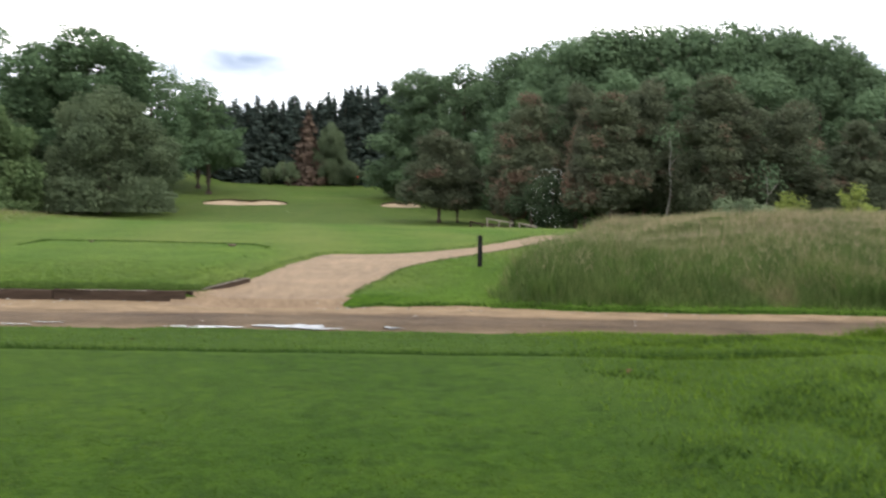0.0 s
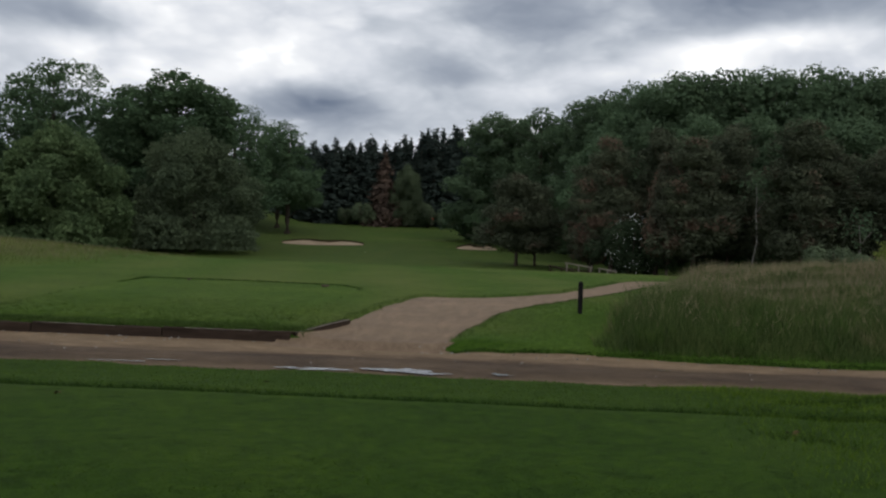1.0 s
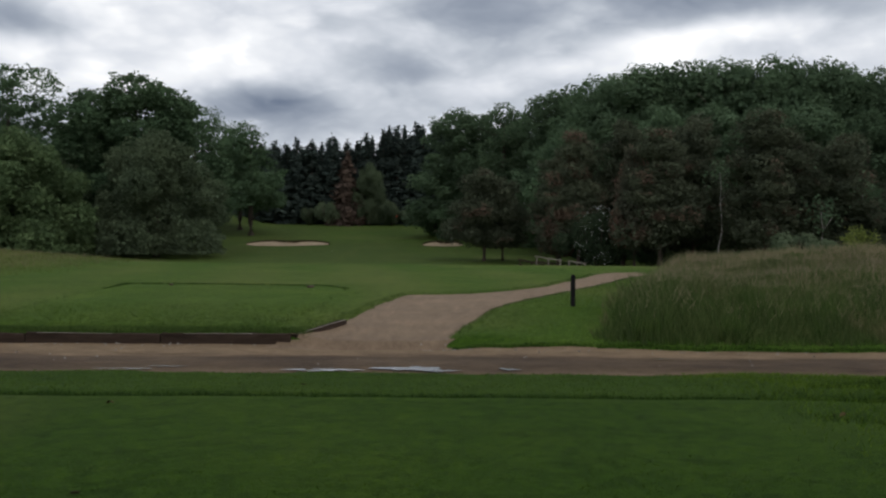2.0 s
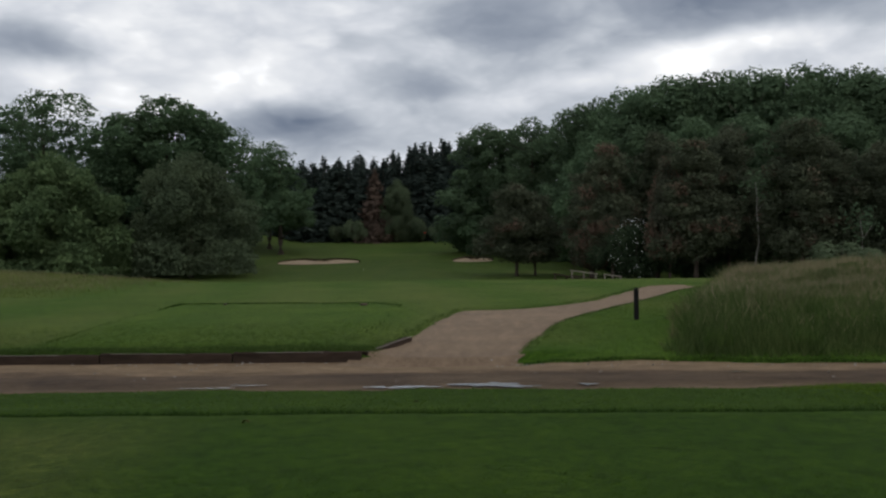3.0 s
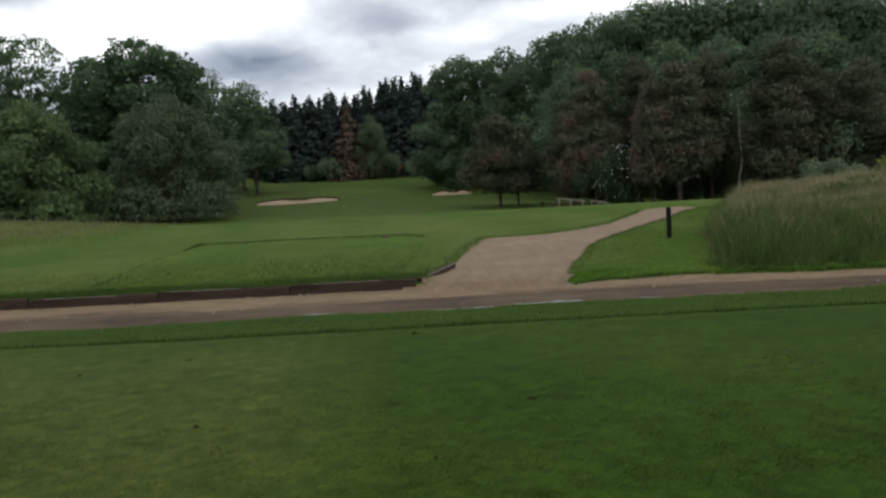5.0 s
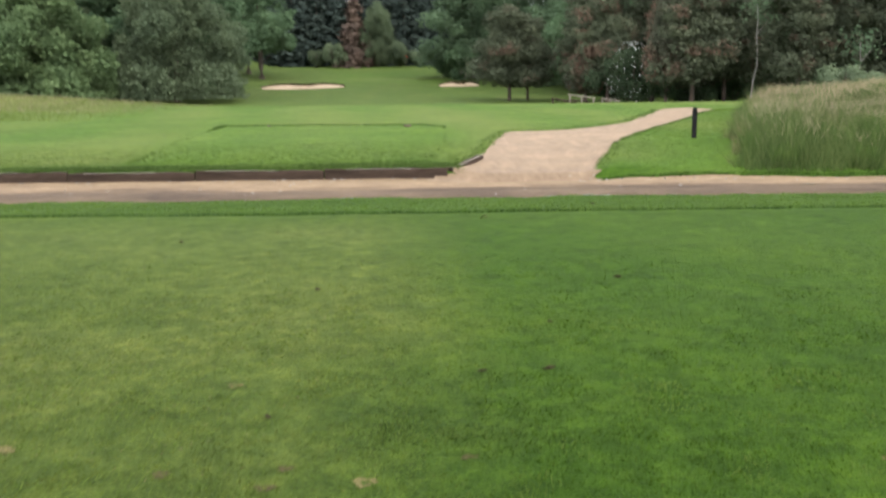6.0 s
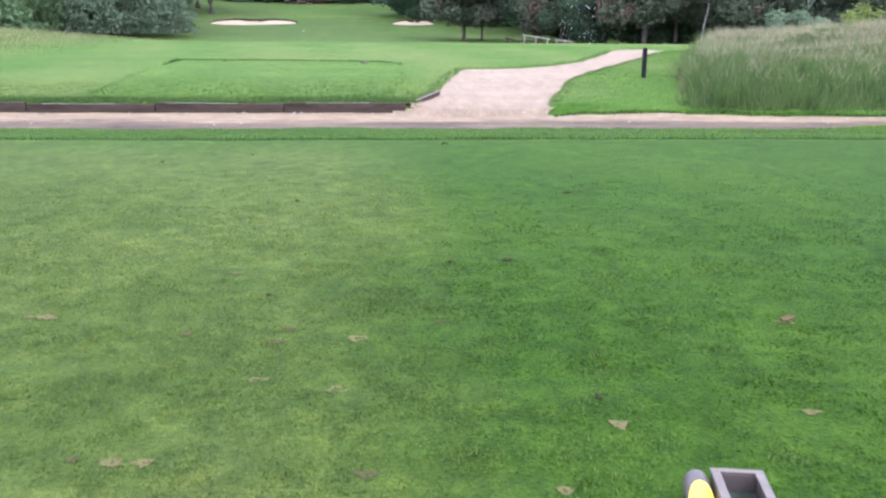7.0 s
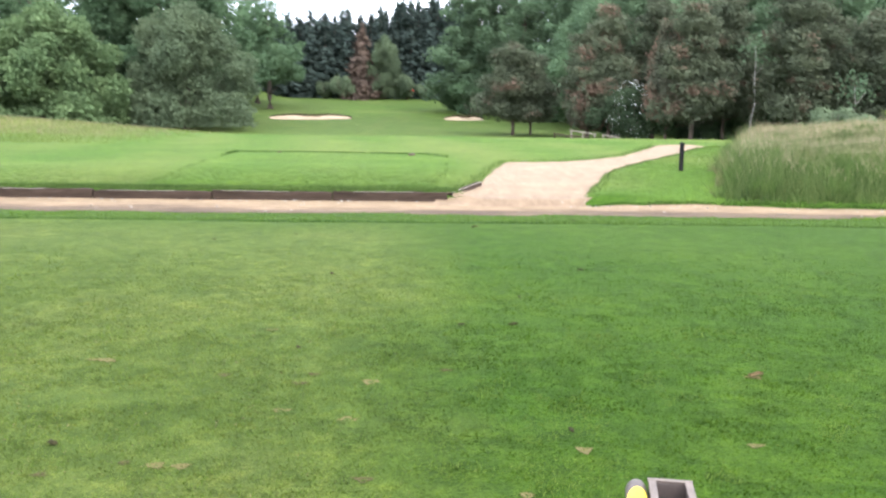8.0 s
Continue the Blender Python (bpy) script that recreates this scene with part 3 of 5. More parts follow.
ground = build_ground()
ruts = lambda x, y: -0.035 * np.exp(-((y - 14.38 - 0.12 * lumps(x, y, 0.2, 31)) / 0.35) ** 2) - 0.02 * np.exp(-((y - 15.5) / 0.4) ** 2) + 0.012 * lumps(x, y, 1.2, 32)
road = build_sheet("road", steps((-70, -22, 40), (-22, 18, 180), (18, 70, 40)), steps((11.9, 17.0, 44)), ruts,
                   lambda x, y: y < 16.99, ROAD_MAT, "wet brown dirt and gravel service track with ruts", "track")
path = build_sheet("path", steps((-6, 13, 130)), steps((15.6, 47, 210)), lambda x, y: 0.006 + 0.012 * lumps(x, y, 0.9, 33) - 0.05 * smoothstep(16.9, 15.7, y),
                   lambda x, y: inside(PATH_POLY, x, y) > -0.3, PATH_MAT, "pale sandy gravel footpath widening where it meets the track", "path")


# ---- trees ----
def leaf_quads(centres, out, size, aspect, rng, turn=0.9, up=0.0):
    """Small leaf pieces at centres, facing roughly along out."""
    n = len(centres)
    nor = out + rng.normal(0, turn, (n, 3))
    nor[:, 2] += up
    nor /= np.linalg.norm(nor, axis=1, keepdims=True) + 1e-9
    ref = rng.normal(0, 1, (n, 3))
    u = np.cross(nor, ref)
    u /= np.linalg.norm(u, axis=1, keepdims=True) + 1e-9
    v = np.cross(nor, u)
    s = size * rng.uniform(0.55, 1.35, (n, 1))
    a, b = u * s * 0.5, v * s * 0.5 * aspect
    verts = np.stack([centres - a - 0.5 * b, centres + a - 0.5 * b, centres + b * 1.1], 1).reshape(-1, 3)
    faces = np.arange(3 * n).reshape(-1, 3)
    return verts, faces


def blob_leaves(blobs, per_area, rng, inner=0.55):
    """Leaf places on billowing clumps (x, y, z, radius, flatness); those deep inside another clump are left out."""
    pts, outs = [], []
    arr = np.array(blobs)
    for k, (x, y, z, r, flat) in enumerate(blobs):
        n = int(per_area * r * r * 4)
        d = rng.normal(0, 1, (n, 3))
        d /= np.linalg.norm(d, axis=1, keepdims=True)
        rad = r * (1 - 0.45 * rng.random((n, 1)) ** 2.2)
        rad = rad * (1 + 0.05 * (rng.random((n, 1)) < 0.06) * rng.random((n, 1)))
        rough = 1 + 0.22 * np.sin(5 * d[:, :1] + k) * np.sin(6 * d[:, 1:2] + 2 * k) + 0.12 * np.sin(11 * d[:, 2:3] + k)
        p = np.array([x, y, z]) + d * rad * rough * np.array([1, 1, flat])
        keep = np.ones(n, bool)
        for j in range(len(blobs)):
            if j != k:
                q = (p - arr[j, :3]) / np.array([1, 1, arr[j, 4]])
                keep &= (q**2).sum(1) > (inner * arr[j, 3]) ** 2
        pts.append(p[keep]); outs.append(d[keep])
    return np.concatenate(pts), np.concatenate(outs)


def build_trunk(root, bark, label, h, r, rng, limbs, lean=0.02, start=0.3):
    """A tapered trunk under root, with limbs that are pieces of it."""
    bm = bmesh.new()
    pts = [(lean * h * s + 0.06 * r * rng.normal(), 0.5 * lean * h * s + 0.06 * r * rng.normal(), h * s) for s in (-0.02, 0.02, 0.12, 0.3, 0.5, 0.75, 1.0)]
    tube(bm, pts, [r * 1.7, r * 1.25, r, r * 0.9, r * 0.72, r * 0.45, r * 0.12], 9)
    trunk = part("trunk", bm, bark, root, label, True)
    for k in range(limbs):
        s = start + (0.95 - start) * (k + rng.random() * 0.7) / limbs
        a = rng.random() * math.tau
        ln = h * rng.uniform(0.16, 0.30) * (1.15 - 0.6 * s)
        p0 = Vector((lean * h * s, 0.5 * lean * h * s, h * s))
        d = Vector((math.cos(a), math.sin(a), rng.uniform(0.3, 0.9)))
        p1 = p0 + d * ln * 0.5 + Vector((0, 0, -0.04 * ln)); p2 = p0 + d * ln
        bm = bmesh.new()
        tube(bm, [p0, p1, p2], [r * 0.34 * (1.2 - s), r * 0.22 * (1.2 - s), r * 0.06], 6)
        part("limb", bm, bark, trunk, "", True)


def crown_tree(name, seed, height, width, material, bark, leaf, density, low=0.12, blobs=34, sparse=0.0, label="", clump=1.0, up=0.22):
    """A broadleaved tree: trunk with limbs and a crown of billowing leaf clumps down to low * height."""
    rng = np.random.default_rng(seed)
    root = new(name)
    build_trunk(root, bark, "rough grey-brown trunk with limbs", height * 0.86, height * 0.020 + 0.05, rng, 7, 0.01, 0.16)
    lst = []
    blobs = int(blobs * 1.15)
    for k in range(blobs):
        s = (k + 0.5) / blobs
        z = low + (0.90 - low) * s
        prof = math.sqrt(1 - ((s - 0.36) / 0.67) ** 2)
        rad = width * prof * rng.uniform(0.55, 0.95)
        a = k * 2.399 + rng.normal() * 0.4
        r = width * rng.choice([0.17, 0.24, 0.30, 0.38]) * clump * rng.uniform(0.85, 1.15) * (1 - 0.35 * s)
        lst.append((math.cos(a) * rad, math.sin(a) * rad, z * height, r, rng.uniform(0.7, 0.95)))
    lst.append((0, 0, height * 0.92, width * 0.26, 0.9))
    for k in range(5):
        lst.append((rng.normal() * width * 0.2, rng.normal() * width * 0.2, height * (low + 0.12 + 0.15 * k), width * 0.5, 0.8))
    p, o = blob_leaves(lst, density, rng)
    if sparse:
        f = lumps(p[:, 0] + 1.7 * p[:, 1], p[:, 2], 1.4, seed) - smoothstep(0.35, 0.8, p[:, 2] / height) * 0.35
        p, o = p[f > sparse], o[f > sparse]
    top = p[:, 2].max()
    p[:, 2] *= height / top
    p = p[p[:, 2] > 0.04 * height]
    o = o[: len(p)]
    v, f = leaf_quads(p, o, leaf, 0.85, rng, 0.42, up)
    mesh_part("crown", mesh_of("crown", v, f, material), root, "dense leafy crown")
    return tagged(root, label, "tree")


def pine_tree(seed, height, width, material, label, bare=0.22):
    """A pine: slim straight trunk, bare below, and whorls of flat needle plates with dark gaps between them."""
    rng = np.random.default_rng(seed)
    root = new("pine_tree")
    build_trunk(root, PINE_BARK, "straight reddish-brown pine trunk", height * 0.97, height * 0.008 + 0.055, rng, 11, 0.008, 0.12)
    lst = []
    whorls = 11
    for k in range(whorls):
        s0 = (k + 0.5) / whorls
        s = s0
        reach = width * (1.02 - 0.74 * s ** 1.5) * (0.78 + 0.22 * min(1, s * 4))
        arms = 7 if s < 0.6 else 5
        for b in range(arms):
            a = b * math.tau / arms + k * 0.9 + rng.normal() * 0.3
            ln = reach * rng.uniform(0.45, 1.1)
            if rng.random() < 0.14:
                continue
            s = min(1.0, max(0.0, s0 + 0.055 * rng.normal()))
            for u in (0.40, 0.82):
                z = height * (bare + (0.96 - bare) * s) + ln * u * (0.30 * s - 0.14) + 0.12 * rng.normal()
                lst.append((math.cos(a) * ln * u, math.sin(a) * ln * u, z, width * rng.uniform(0.20, 0.40) * (1 - 0.40 * s), rng.uniform(0.65, 1.15)))
    lst.append((0, 0, height * 0.95, width * 0.18, 1.1))
    p, o = blob_leaves(lst, 84, rng, 0.40)
    p[:, 2] *= height / p[:, 2].max()
    v, f = leaf_quads(p, o, 0.30, 0.45, rng, 0.95, 0.1)
    mesh_part("crown", mesh_of("crown", v, f, material), root, "ragged layered needle foliage")
    return tagged(root, label, "tree")


def spruce_tree(seed, height, width, material, label):
    """A narrow conifer with drooping whorls down to the ground."""
    rng = np.random.default_rng(seed)
    root = new("spruce_tree")
    bm = bmesh.new()
    tube(bm, [(0, 0, -0.2), (0, 0, height * 0.5), (0, 0, height)], [0.22, 0.14, 0.02], 8)
    part("trunk", bm, BARK, root, "straight dark trunk", True)
    pts, outs = [], []
    levels = 36
    for k in range(levels):
        s = (k + 0.5) / levels
        reach = width * (1 - s) ** 0.75 * rng.uniform(0.7, 1.2) + 0.12
        for b in range(int(7 * (1 - s) + 3)):
            a = rng.random() * math.tau
            ln = reach * rng.uniform(0.6, 1.1)
            m = int(22 * ln / width) + 4
            u = rng.random(m) ** 0.7
            spread = 0.16 * ln + 0.08
            x = math.cos(a) * ln * u + rng.normal(0, spread, m) * 0.6
            y = math.sin(a) * ln * u + rng.normal(0, spread, m) * 0.6
            z = height * (0.03 + 0.96 * s) - 0.32 * ln * u**1.5 + rng.normal(0, 0.34, m)
            pts.append(np.stack([x, y, z], 1)); outs.append(np.tile([math.cos(a), math.sin(a), 0.4], (m, 1)))
    p, o = np.concatenate(pts), np.concatenate(outs)
    v, f = leaf_quads(p, o, 0.62, 0.5, rng, 0.6, 0.1)
    mesh_part("crown", mesh_of("crown", v, f, material), root, "drooping whorls of needles")
    return tagged(root, label, "tree")


def place(proto, spots, group):
    """Copies of a prototype at (x, y, height factor, width factor, turn); the last spot takes the prototype itself."""
    proto["group"] = group
    for k, (x, y, sz, sw, turn) in enumerate(spots):
        m = Matrix.LocRotScale((x, y, float(base(np.array([x]), np.array([y]))[0]) - 0.05), Euler((0, 0, radians(turn))), (sw, sw, sz))
        if k < len(spots) - 1:
            copy_thing(proto, m)
        else:
            proto.matrix_basis = m


def spot(x, y, top, half, proto_h, proto_w, turn):
    z0 = float(base(np.array([x]), np.array([y]))[0])
    return (x, y, (top - z0) / proto_h, half / proto_w, turn)


OAK_A = crown_tree("broadleaf_tree", 11, 18, 7, OAK_LEAF, BARK, 0.33, 88, 0.05, 56, clump=0.9, up=0.4, label="large dark green broadleaf tree at the fairway's edge")
OAK_B = crown_tree("broadleaf_tree", 12, 18, 6, OAK_LEAF, BARK, 0.33, 98, 0.14, 50, clump=0.85, up=0.4, sparse=-0.24, label="tall broadleaf tree with sky showing through")
OAK_C = crown_tree("broadleaf_tree", 17, 18, 6, OAK_LEAF, BARK, 0.33, 98, 0.30, 46, clump=0.85, up=0.4, sparse=-0.30, label="tall broadleaf tree with its crown clear of the ground")
LIGHT_A = crown_tree("broadleaf_tree", 13, 11, 6.5, LIGHT_LEAF, BARK, 0.32, 115, 0.02, 64, clump=0.8, up=0.45, label="fresh green spreading tree with leaves to the ground")
WILLOW_A = crown_tree("willow_tree", 14, 12, 6.5, WILLOW_LEAF, BARK, 0.27, 112, 0.02, 44, label="rounded grey-green willow with leaves to the ground")
WOOD_A = crown_tree("broadleaf_tree", 15, 20, 5.5, BIG_LEAF, BARK, 0.35, 46, 0.10, 52, clump=0.95, up=0.3, label="tall green broadleaf tree in the dense wood")
WOOD_B = crown_tree("broadleaf_tree", 16, 20, 5.0, BIG_LEAF, BARK, 0.35, 50, 0.12, 48, clump=0.95, up=0.3, label="tall green broadleaf tree in the dense wood")
PINE_A = pine_tree(21, 12, 3.4, NEEDLE, "dull green pine with browning needles at the wood's edge")
PINE_B = pine_tree(22, 12, 3.0, NEEDLE, "dull green pine with browning needles at the wood's edge", 0.30)
RUST_PINE = pine_tree(25, 6, 2.2, RUST_NEEDLE, "small rust-brown dying pine before the dark wood", 0.30)
PINE_C = pine_tree(23, 9, 3.4, NEEDLE, "small spreading pine standing apart on the fairway", 0.24)
SPRUCE_A = spruce_tree(31, 16, 2.6, SPRUCE_NEEDLE, "dark spruce in the row behind the green")
SPRUCE_B = spruce_tree(32, 16, 2.2, SPRUCE_NEEDLE, "dark spruce in the row behind the green")
DEAD_SPRUCE = spruce_tree(33, 10.5, 2.0, BROWN_NEEDLE, "browned dying conifer before the dark spruces")

place(OAK_A, [spot(-37.8, 100, 19.4, 11.0, 18, 7, 0), spot(-62, 98, 15, 7, 18, 7, 200), spot(-47, 116, 17.5, 6.5, 18, 7, 140)], "trees left of the fairway")
place(OAK_B, [spot(-52.2, 100, 20.6, 7.4, 18, 6, 30), spot(-60, 112, 19, 6.4, 18, 6, 250)], "trees left of the fairway")
place(OAK_C, [spot(-30.8, 128, 17.4, 5.2, 18, 6, 100), spot(-34.5, 137, 17.8, 5.0, 18, 6, 10), spot(-40.6, 134, 20.4, 6.6, 18, 6, 200)], "trees left of the fairway")
place(LIGHT_A, [spot(-41.5, 80, 10.9, 6.7, 11, 6.5, 20), spot(-53, 82, 11.5, 6.5, 11, 6.5, 160)], "trees left of the fairway")
place(WILLOW_A, [spot(-31.2, 88, 11.6, 6.6, 12, 6.5, 10), spot(-45, 90, 11.0, 5.5, 12, 6.5, 130), spot(-15.8, 153, 13.6, 3.3, 12, 6.5, 200)], "trees left of the fairway")

rng = np.random.default_rng(5)
ridge = [(-0.8, 125, 19.2, 5.2), (5.2, 120, 19.2, 5.0), (10.9, 110, 19.0, 4.8), (14.9, 105, 19.8, 4.6), (19.0, 100, 20.3, 4.8), (24.0, 100, 20.6, 5.0),
         (28.0, 98, 20.7, 4.8), (32.5, 96, 20.6, 4.8), (37.8, 95, 20.1, 4.8), (42.5, 92, 18.5, 4.5), (46.6, 90, 14.9, 4.2), (52, 88, 13.5, 4.5), (58, 86, 13, 4.5)]
spots_a, spots_b, low_spots = [], [], []
for k, (x, y, top, half) in enumerate(ridge):
    top += 0.4 * (x > 8)
    if k > 1 and k + 1 < len(ridge):
        # a further crown closes the skyline between two neighbours
        nx, ny, ntop, nhalf = ridge[k + 1]
        (spots_a if k % 3 else spots_b).append(((x + nx) / 2, (y + ny) / 2 + 1.0, (top + ntop + 0.4) / 2 + 0.25 * rng.normal(), half * 1.15))
    (spots_a if k % 2 else spots_b).append((x, y, top, half * 1.3))
    (spots_b if k % 2 else spots_a).append((x + 2.5, y + 2.5, top - 0.4 + 0.4 * rng.normal(), half * 1.2))
    if k < 2:
        continue
    (spots_b if k % 2 else spots_a).append((x + 1.2, y - 8, top - 5.0 - rng.random() * 2, half * 1.05))
    low_spots.append((x - 1.0, y - 14, 2.5 + 0.8 * rng.random(), 2.0, 40 * k))
place(WOOD_A, [spot(*s, 20, 5.5, 47 * k) for k, s in enumerate(spots_a)], "trees of the wood right of the fairway")
place(WOOD_B, [spot(*s, 20, 5.0, 61 * k) for k, s in enumerate(spots_b)], "trees of the wood right of the fairway")

pines_a = [(9.1, 76, 10.4, 3.0), (14.4, 69, 9.8, 3.4), (21.4, 66, 10.8, 3.6), (25.8, 64, 8.2, 2.8), (17.8, 72, 10.8, 3.0), (33.0, 62, 8.0, 3.0), (29.0, 70, 9.6, 3.0)]
pines_b = [(8.0, 81, 9.2, 3.0), (12.9, 76, 11.5, 3.0), (24.0, 67, 9.5, 2.6), (29.4, 60, 7.2, 2.6), (37, 61, 8.2, 2.8), (18.6, 76, 12.0, 2.8)]
pines_a = [(x, y, top, w * 1.22) for x, y, top, w in pines_a]
pines_b = [(x, y, top, w * 1.22) for x, y, top, w in pines_b]
place(PINE_A, [spot(*s, 12, 3.4, 33 * k) for k, s in enumerate(pines_a)], "pines along the wood")
place(PINE_B, [spot(*s, 12, 3.0, 71 * k) for k, s in enumerate(pines_b)], "pines along the wood")
place(PINE_C, [spot(1.3, 84, 7.8, 4.3, 9, 3.4, 10), spot(3.1, 85, 7.0, 3.0, 9, 3.4, 100)], "small pines on the fairway")
place(RUST_PINE, [spot(7.4, 77, 4.3, 2.0, 6, 2.2, 40), spot(12.6, 70, 8.6, 2.2, 6, 2.2, 150), spot(30.5, 63, 6.0, 2.2, 6, 2.2, 260)], "pines along the wood")
sp_a, sp_b = [], []
for k in range(54):
    x, y = -42 + 0.77 * k + rng.normal() * 0.4, 160 + (k % 4) * 3.5 + rng.normal() * 1.2
    top = 17.4 + 3.1 * smoothstep(-30, -4, x) + rng.normal() * 0.6 - (1.0 if k < 3 else 0)
    (sp_a if k % 2 else sp_b).append((x, y, float(top), 3.9 + 1.1 * rng.random()))
for k in range(20):
    x = -43 + 2.1 * k + rng.normal() * 0.3
    (sp_a if k % 2 else sp_b).append((x, 178 + rng.normal(), float(17.6 + 3.1 * smoothstep(-30, -4, x)) + rng.normal() * 0.4, 4.6))
place(SPRUCE_A, [spot(*s, 16, 2.6, 90 * k) for k, s in enumerate(sp_a)], "spruces behind the green")
place(SPRUCE_B, [spot(*s, 16, 2.2, 77 * k) for k, s in enumerate(sp_b)], "spruces behind the green")
place(DEAD_SPRUCE, [spot(-19.7, 153, 15.0, 3.4, 10.5, 2.0, 0)], "spruces behind the green")


def shrub(seed, material, label, size=3.0, leaf=0.24, density=210):
    rng = np.random.default_rng(seed)
    root = new("shrub")
    bm = bmesh.new()
    for k in range(6):
        a = k * 1.05 + rng.random()
        tube(bm, [(0.05 * k, 0, -0.1), (math.cos(a) * size * 0.2, math.sin(a) * size * 0.2, size * 0.4), (math.cos(a) * size * 0.33, math.sin(a) * size * 0.33, size * 0.75)], [0.06, 0.04, 0.015], 6)
    part("stem", bm, BARK, root, "", True)
    lst = [(rng.normal() * size * 0.26, rng.normal() * size * 0.26, size * rng.uniform(0.2, 0.8), size * rng.uniform(0.18, 0.3), 0.85) for k in range(16)]
    p, o = blob_leaves(lst, density, rng)
    p = p[p[:, 2] > 0.03]
    v, f = leaf_quads(p, o[: len(p)], leaf, 0.8, rng, 0.5, 0.3)
    mesh_part("crown", mesh_of("crown", v, f, material), root)
    return tagged(root, label, "shrub")


SHRUB_DARK = shrub(41, OAK_LEAF, "dark leafy shrub under the trees")
SHRUB_LIGHT = shrub(42, WILLOW_LEAF, "light green shrub at the wood's foot")
place(SHRUB_DARK, low_spots + [(x, y, s, s, 50 * k) for k, (x, y, s) in enumerate(
    [(10.5, 82, 1.1), (12.5, 79, 0.9), (15.5, 76, 1.0), (17.2, 78, 1.3), (19.5, 75, 1.1), (22.5, 74, 1.2), (25, 72, 1.1), (27.5, 71, 1.2), (30.5, 70, 1.2), (34, 68, 1.2), (38, 66, 1.2),
     (-2, 121, 1.5), (3, 119, 1.5), (8, 110, 1.5), (-4, 128, 1.6), (-36.5, 84, 0.9), (-47, 76, 1.1),
     (0, 150, 1.7)])], "shrubs")
place(SHRUB_LIGHT, [(-23.0, 151, 1.5, 1.0, 0), (-11.9, 151.5, 1.5, 1.1, 90), (-26.2, 152, 1.1, 0.8, 40), (-9.0, 152, 1.0, 0.9, 40), (17.6, 50, 0.75, 0.8, 10), (19.0, 49, 0.6, 0.7, 70)], "shrubs")


def blossom_shrub():
    rng = np.random.default_rng(51)
    root = shrub(52, SHADE_LEAF, "tall dark shrub covered in white blossom", 5.0, 0.22, 120)
    root.name = "blossom_shrub"
    n = 340
    a = rng.random(n) * math.tau
    z = rng.uniform(0.4, 5.2, n)
    r = 2.3 * np.sqrt(np.clip(1 - ((z - 2.2) / 3.2) ** 2, 0.05, 1)) * rng.uniform(0.7, 1.05, n)
    p = np.stack([np.cos(a) * r, np.sin(a) * r, z], 1)
    o = np.stack([np.cos(a), np.sin(a), 0.5 + 0 * a], 1)
    v, f = leaf_quads(p, o, 0.115, 0.8, rng, 0.5, 0.3)
    mesh_part("blossom", mesh_of("blossom", v, f, BLOSSOM), root, "scattered white flower heads")
    return root


place(blossom_shrub(), [(9.9, 70.6, 1.0, 0.85, 0), (15.5, 71.5, 0.4, 0.6, 120), (22.8, 64.5, 0.36, 0.6, 60)], "blossoming shrubs")


def sapling(seed, h, label):
    rng = np.random.default_rng(seed)
    root = new("sapling")
    bm = bmesh.new()
    tips = []
    tube(bm, [(0, 0, -0.1), (0.04, 0.02, h * 0.5), (0.02, 0, h)], [0.035, 0.025, 0.008], 6)
    for k in range(9):
        a, s = k * 2.4 + rng.random(), 0.25 + 0.7 * k / 9
        d = Vector((math.cos(a), math.sin(a), 0.9)) * h * 0.32 * (1.1 - s * 0.6)
        p0 = Vector((0.03, 0.01, h * s))
        tube(bm, [p0, p0 + d], [0.012, 0.005], 5)
        tips += [p0 + d * u for u in (0.5, 0.75, 1.0)]
    part("stem", bm, BARK, root, "", True)
    tips += [Vector((0, 0, h * u)) for u in (0.5, 0.6, 0.7, 0.8, 0.9, 1.0)]
    c = np.repeat(np.array([tuple(v) for v in tips]), 30, 0)
    c = c + rng.normal(0, 0.10, c.shape)
    v, f = leaf_quads(c, rng.normal(0, 1, c.shape), 0.13, 0.6, rng)
    mesh_part("crown", mesh_of("crown", v, f, SAPLING_LEAF), root, "sparse yellow-green leaves")
    return tagged(root, label, "sapling")


SAPLING = sapling(61, 2.2, "young yellow-green sapling in the tall grass")
place(SAPLING, [(17.5, 36.5, 1.0, 1.0, 0), (15.0, 36.5, 0.85, 1.0, 140), (17.2, 34.5, 0.6, 0.7, 70), (16.6, 41, 0.8, 1.0, 200)], "saplings")


def birch_stem(x, y, h, bend, label):
    bm = bmesh.new()
    rng = np.random.default_rng(int(x * 10))
    pts = [(bend * math.sin(s * 2.4) + 0.05 * rng.normal(), 0, h * s - 0.15) for s in np.linspace(0, 1, 8)]
    tube(bm, pts, list(np.linspace(0.06, 0.03, 8)), 7)
    p0 = Vector(pts[5])
    tube(bm, [p0, p0 + Vector((0.7, 0.1, 0.9))], [0.03, 0.012], 6)
    root = new("birch_tree")
    root.location = (x, y, float(base(np.array([x]), np.array([y]))[0]))
    part("trunk", bm, BIRCH_BARK, root, "slim crooked pale trunk", True)
    c = np.array([pts[-1]]) + rng.normal(0, 0.6, (160, 3))
    v, f = leaf_quads(c, rng.normal(0, 1, c.shape), 0.3, 0.7, rng)
    mesh_part("crown", mesh_of("crown", v, f, BIG_LEAF), root)
    return tagged(root, label, "tree", "birches in the wood")


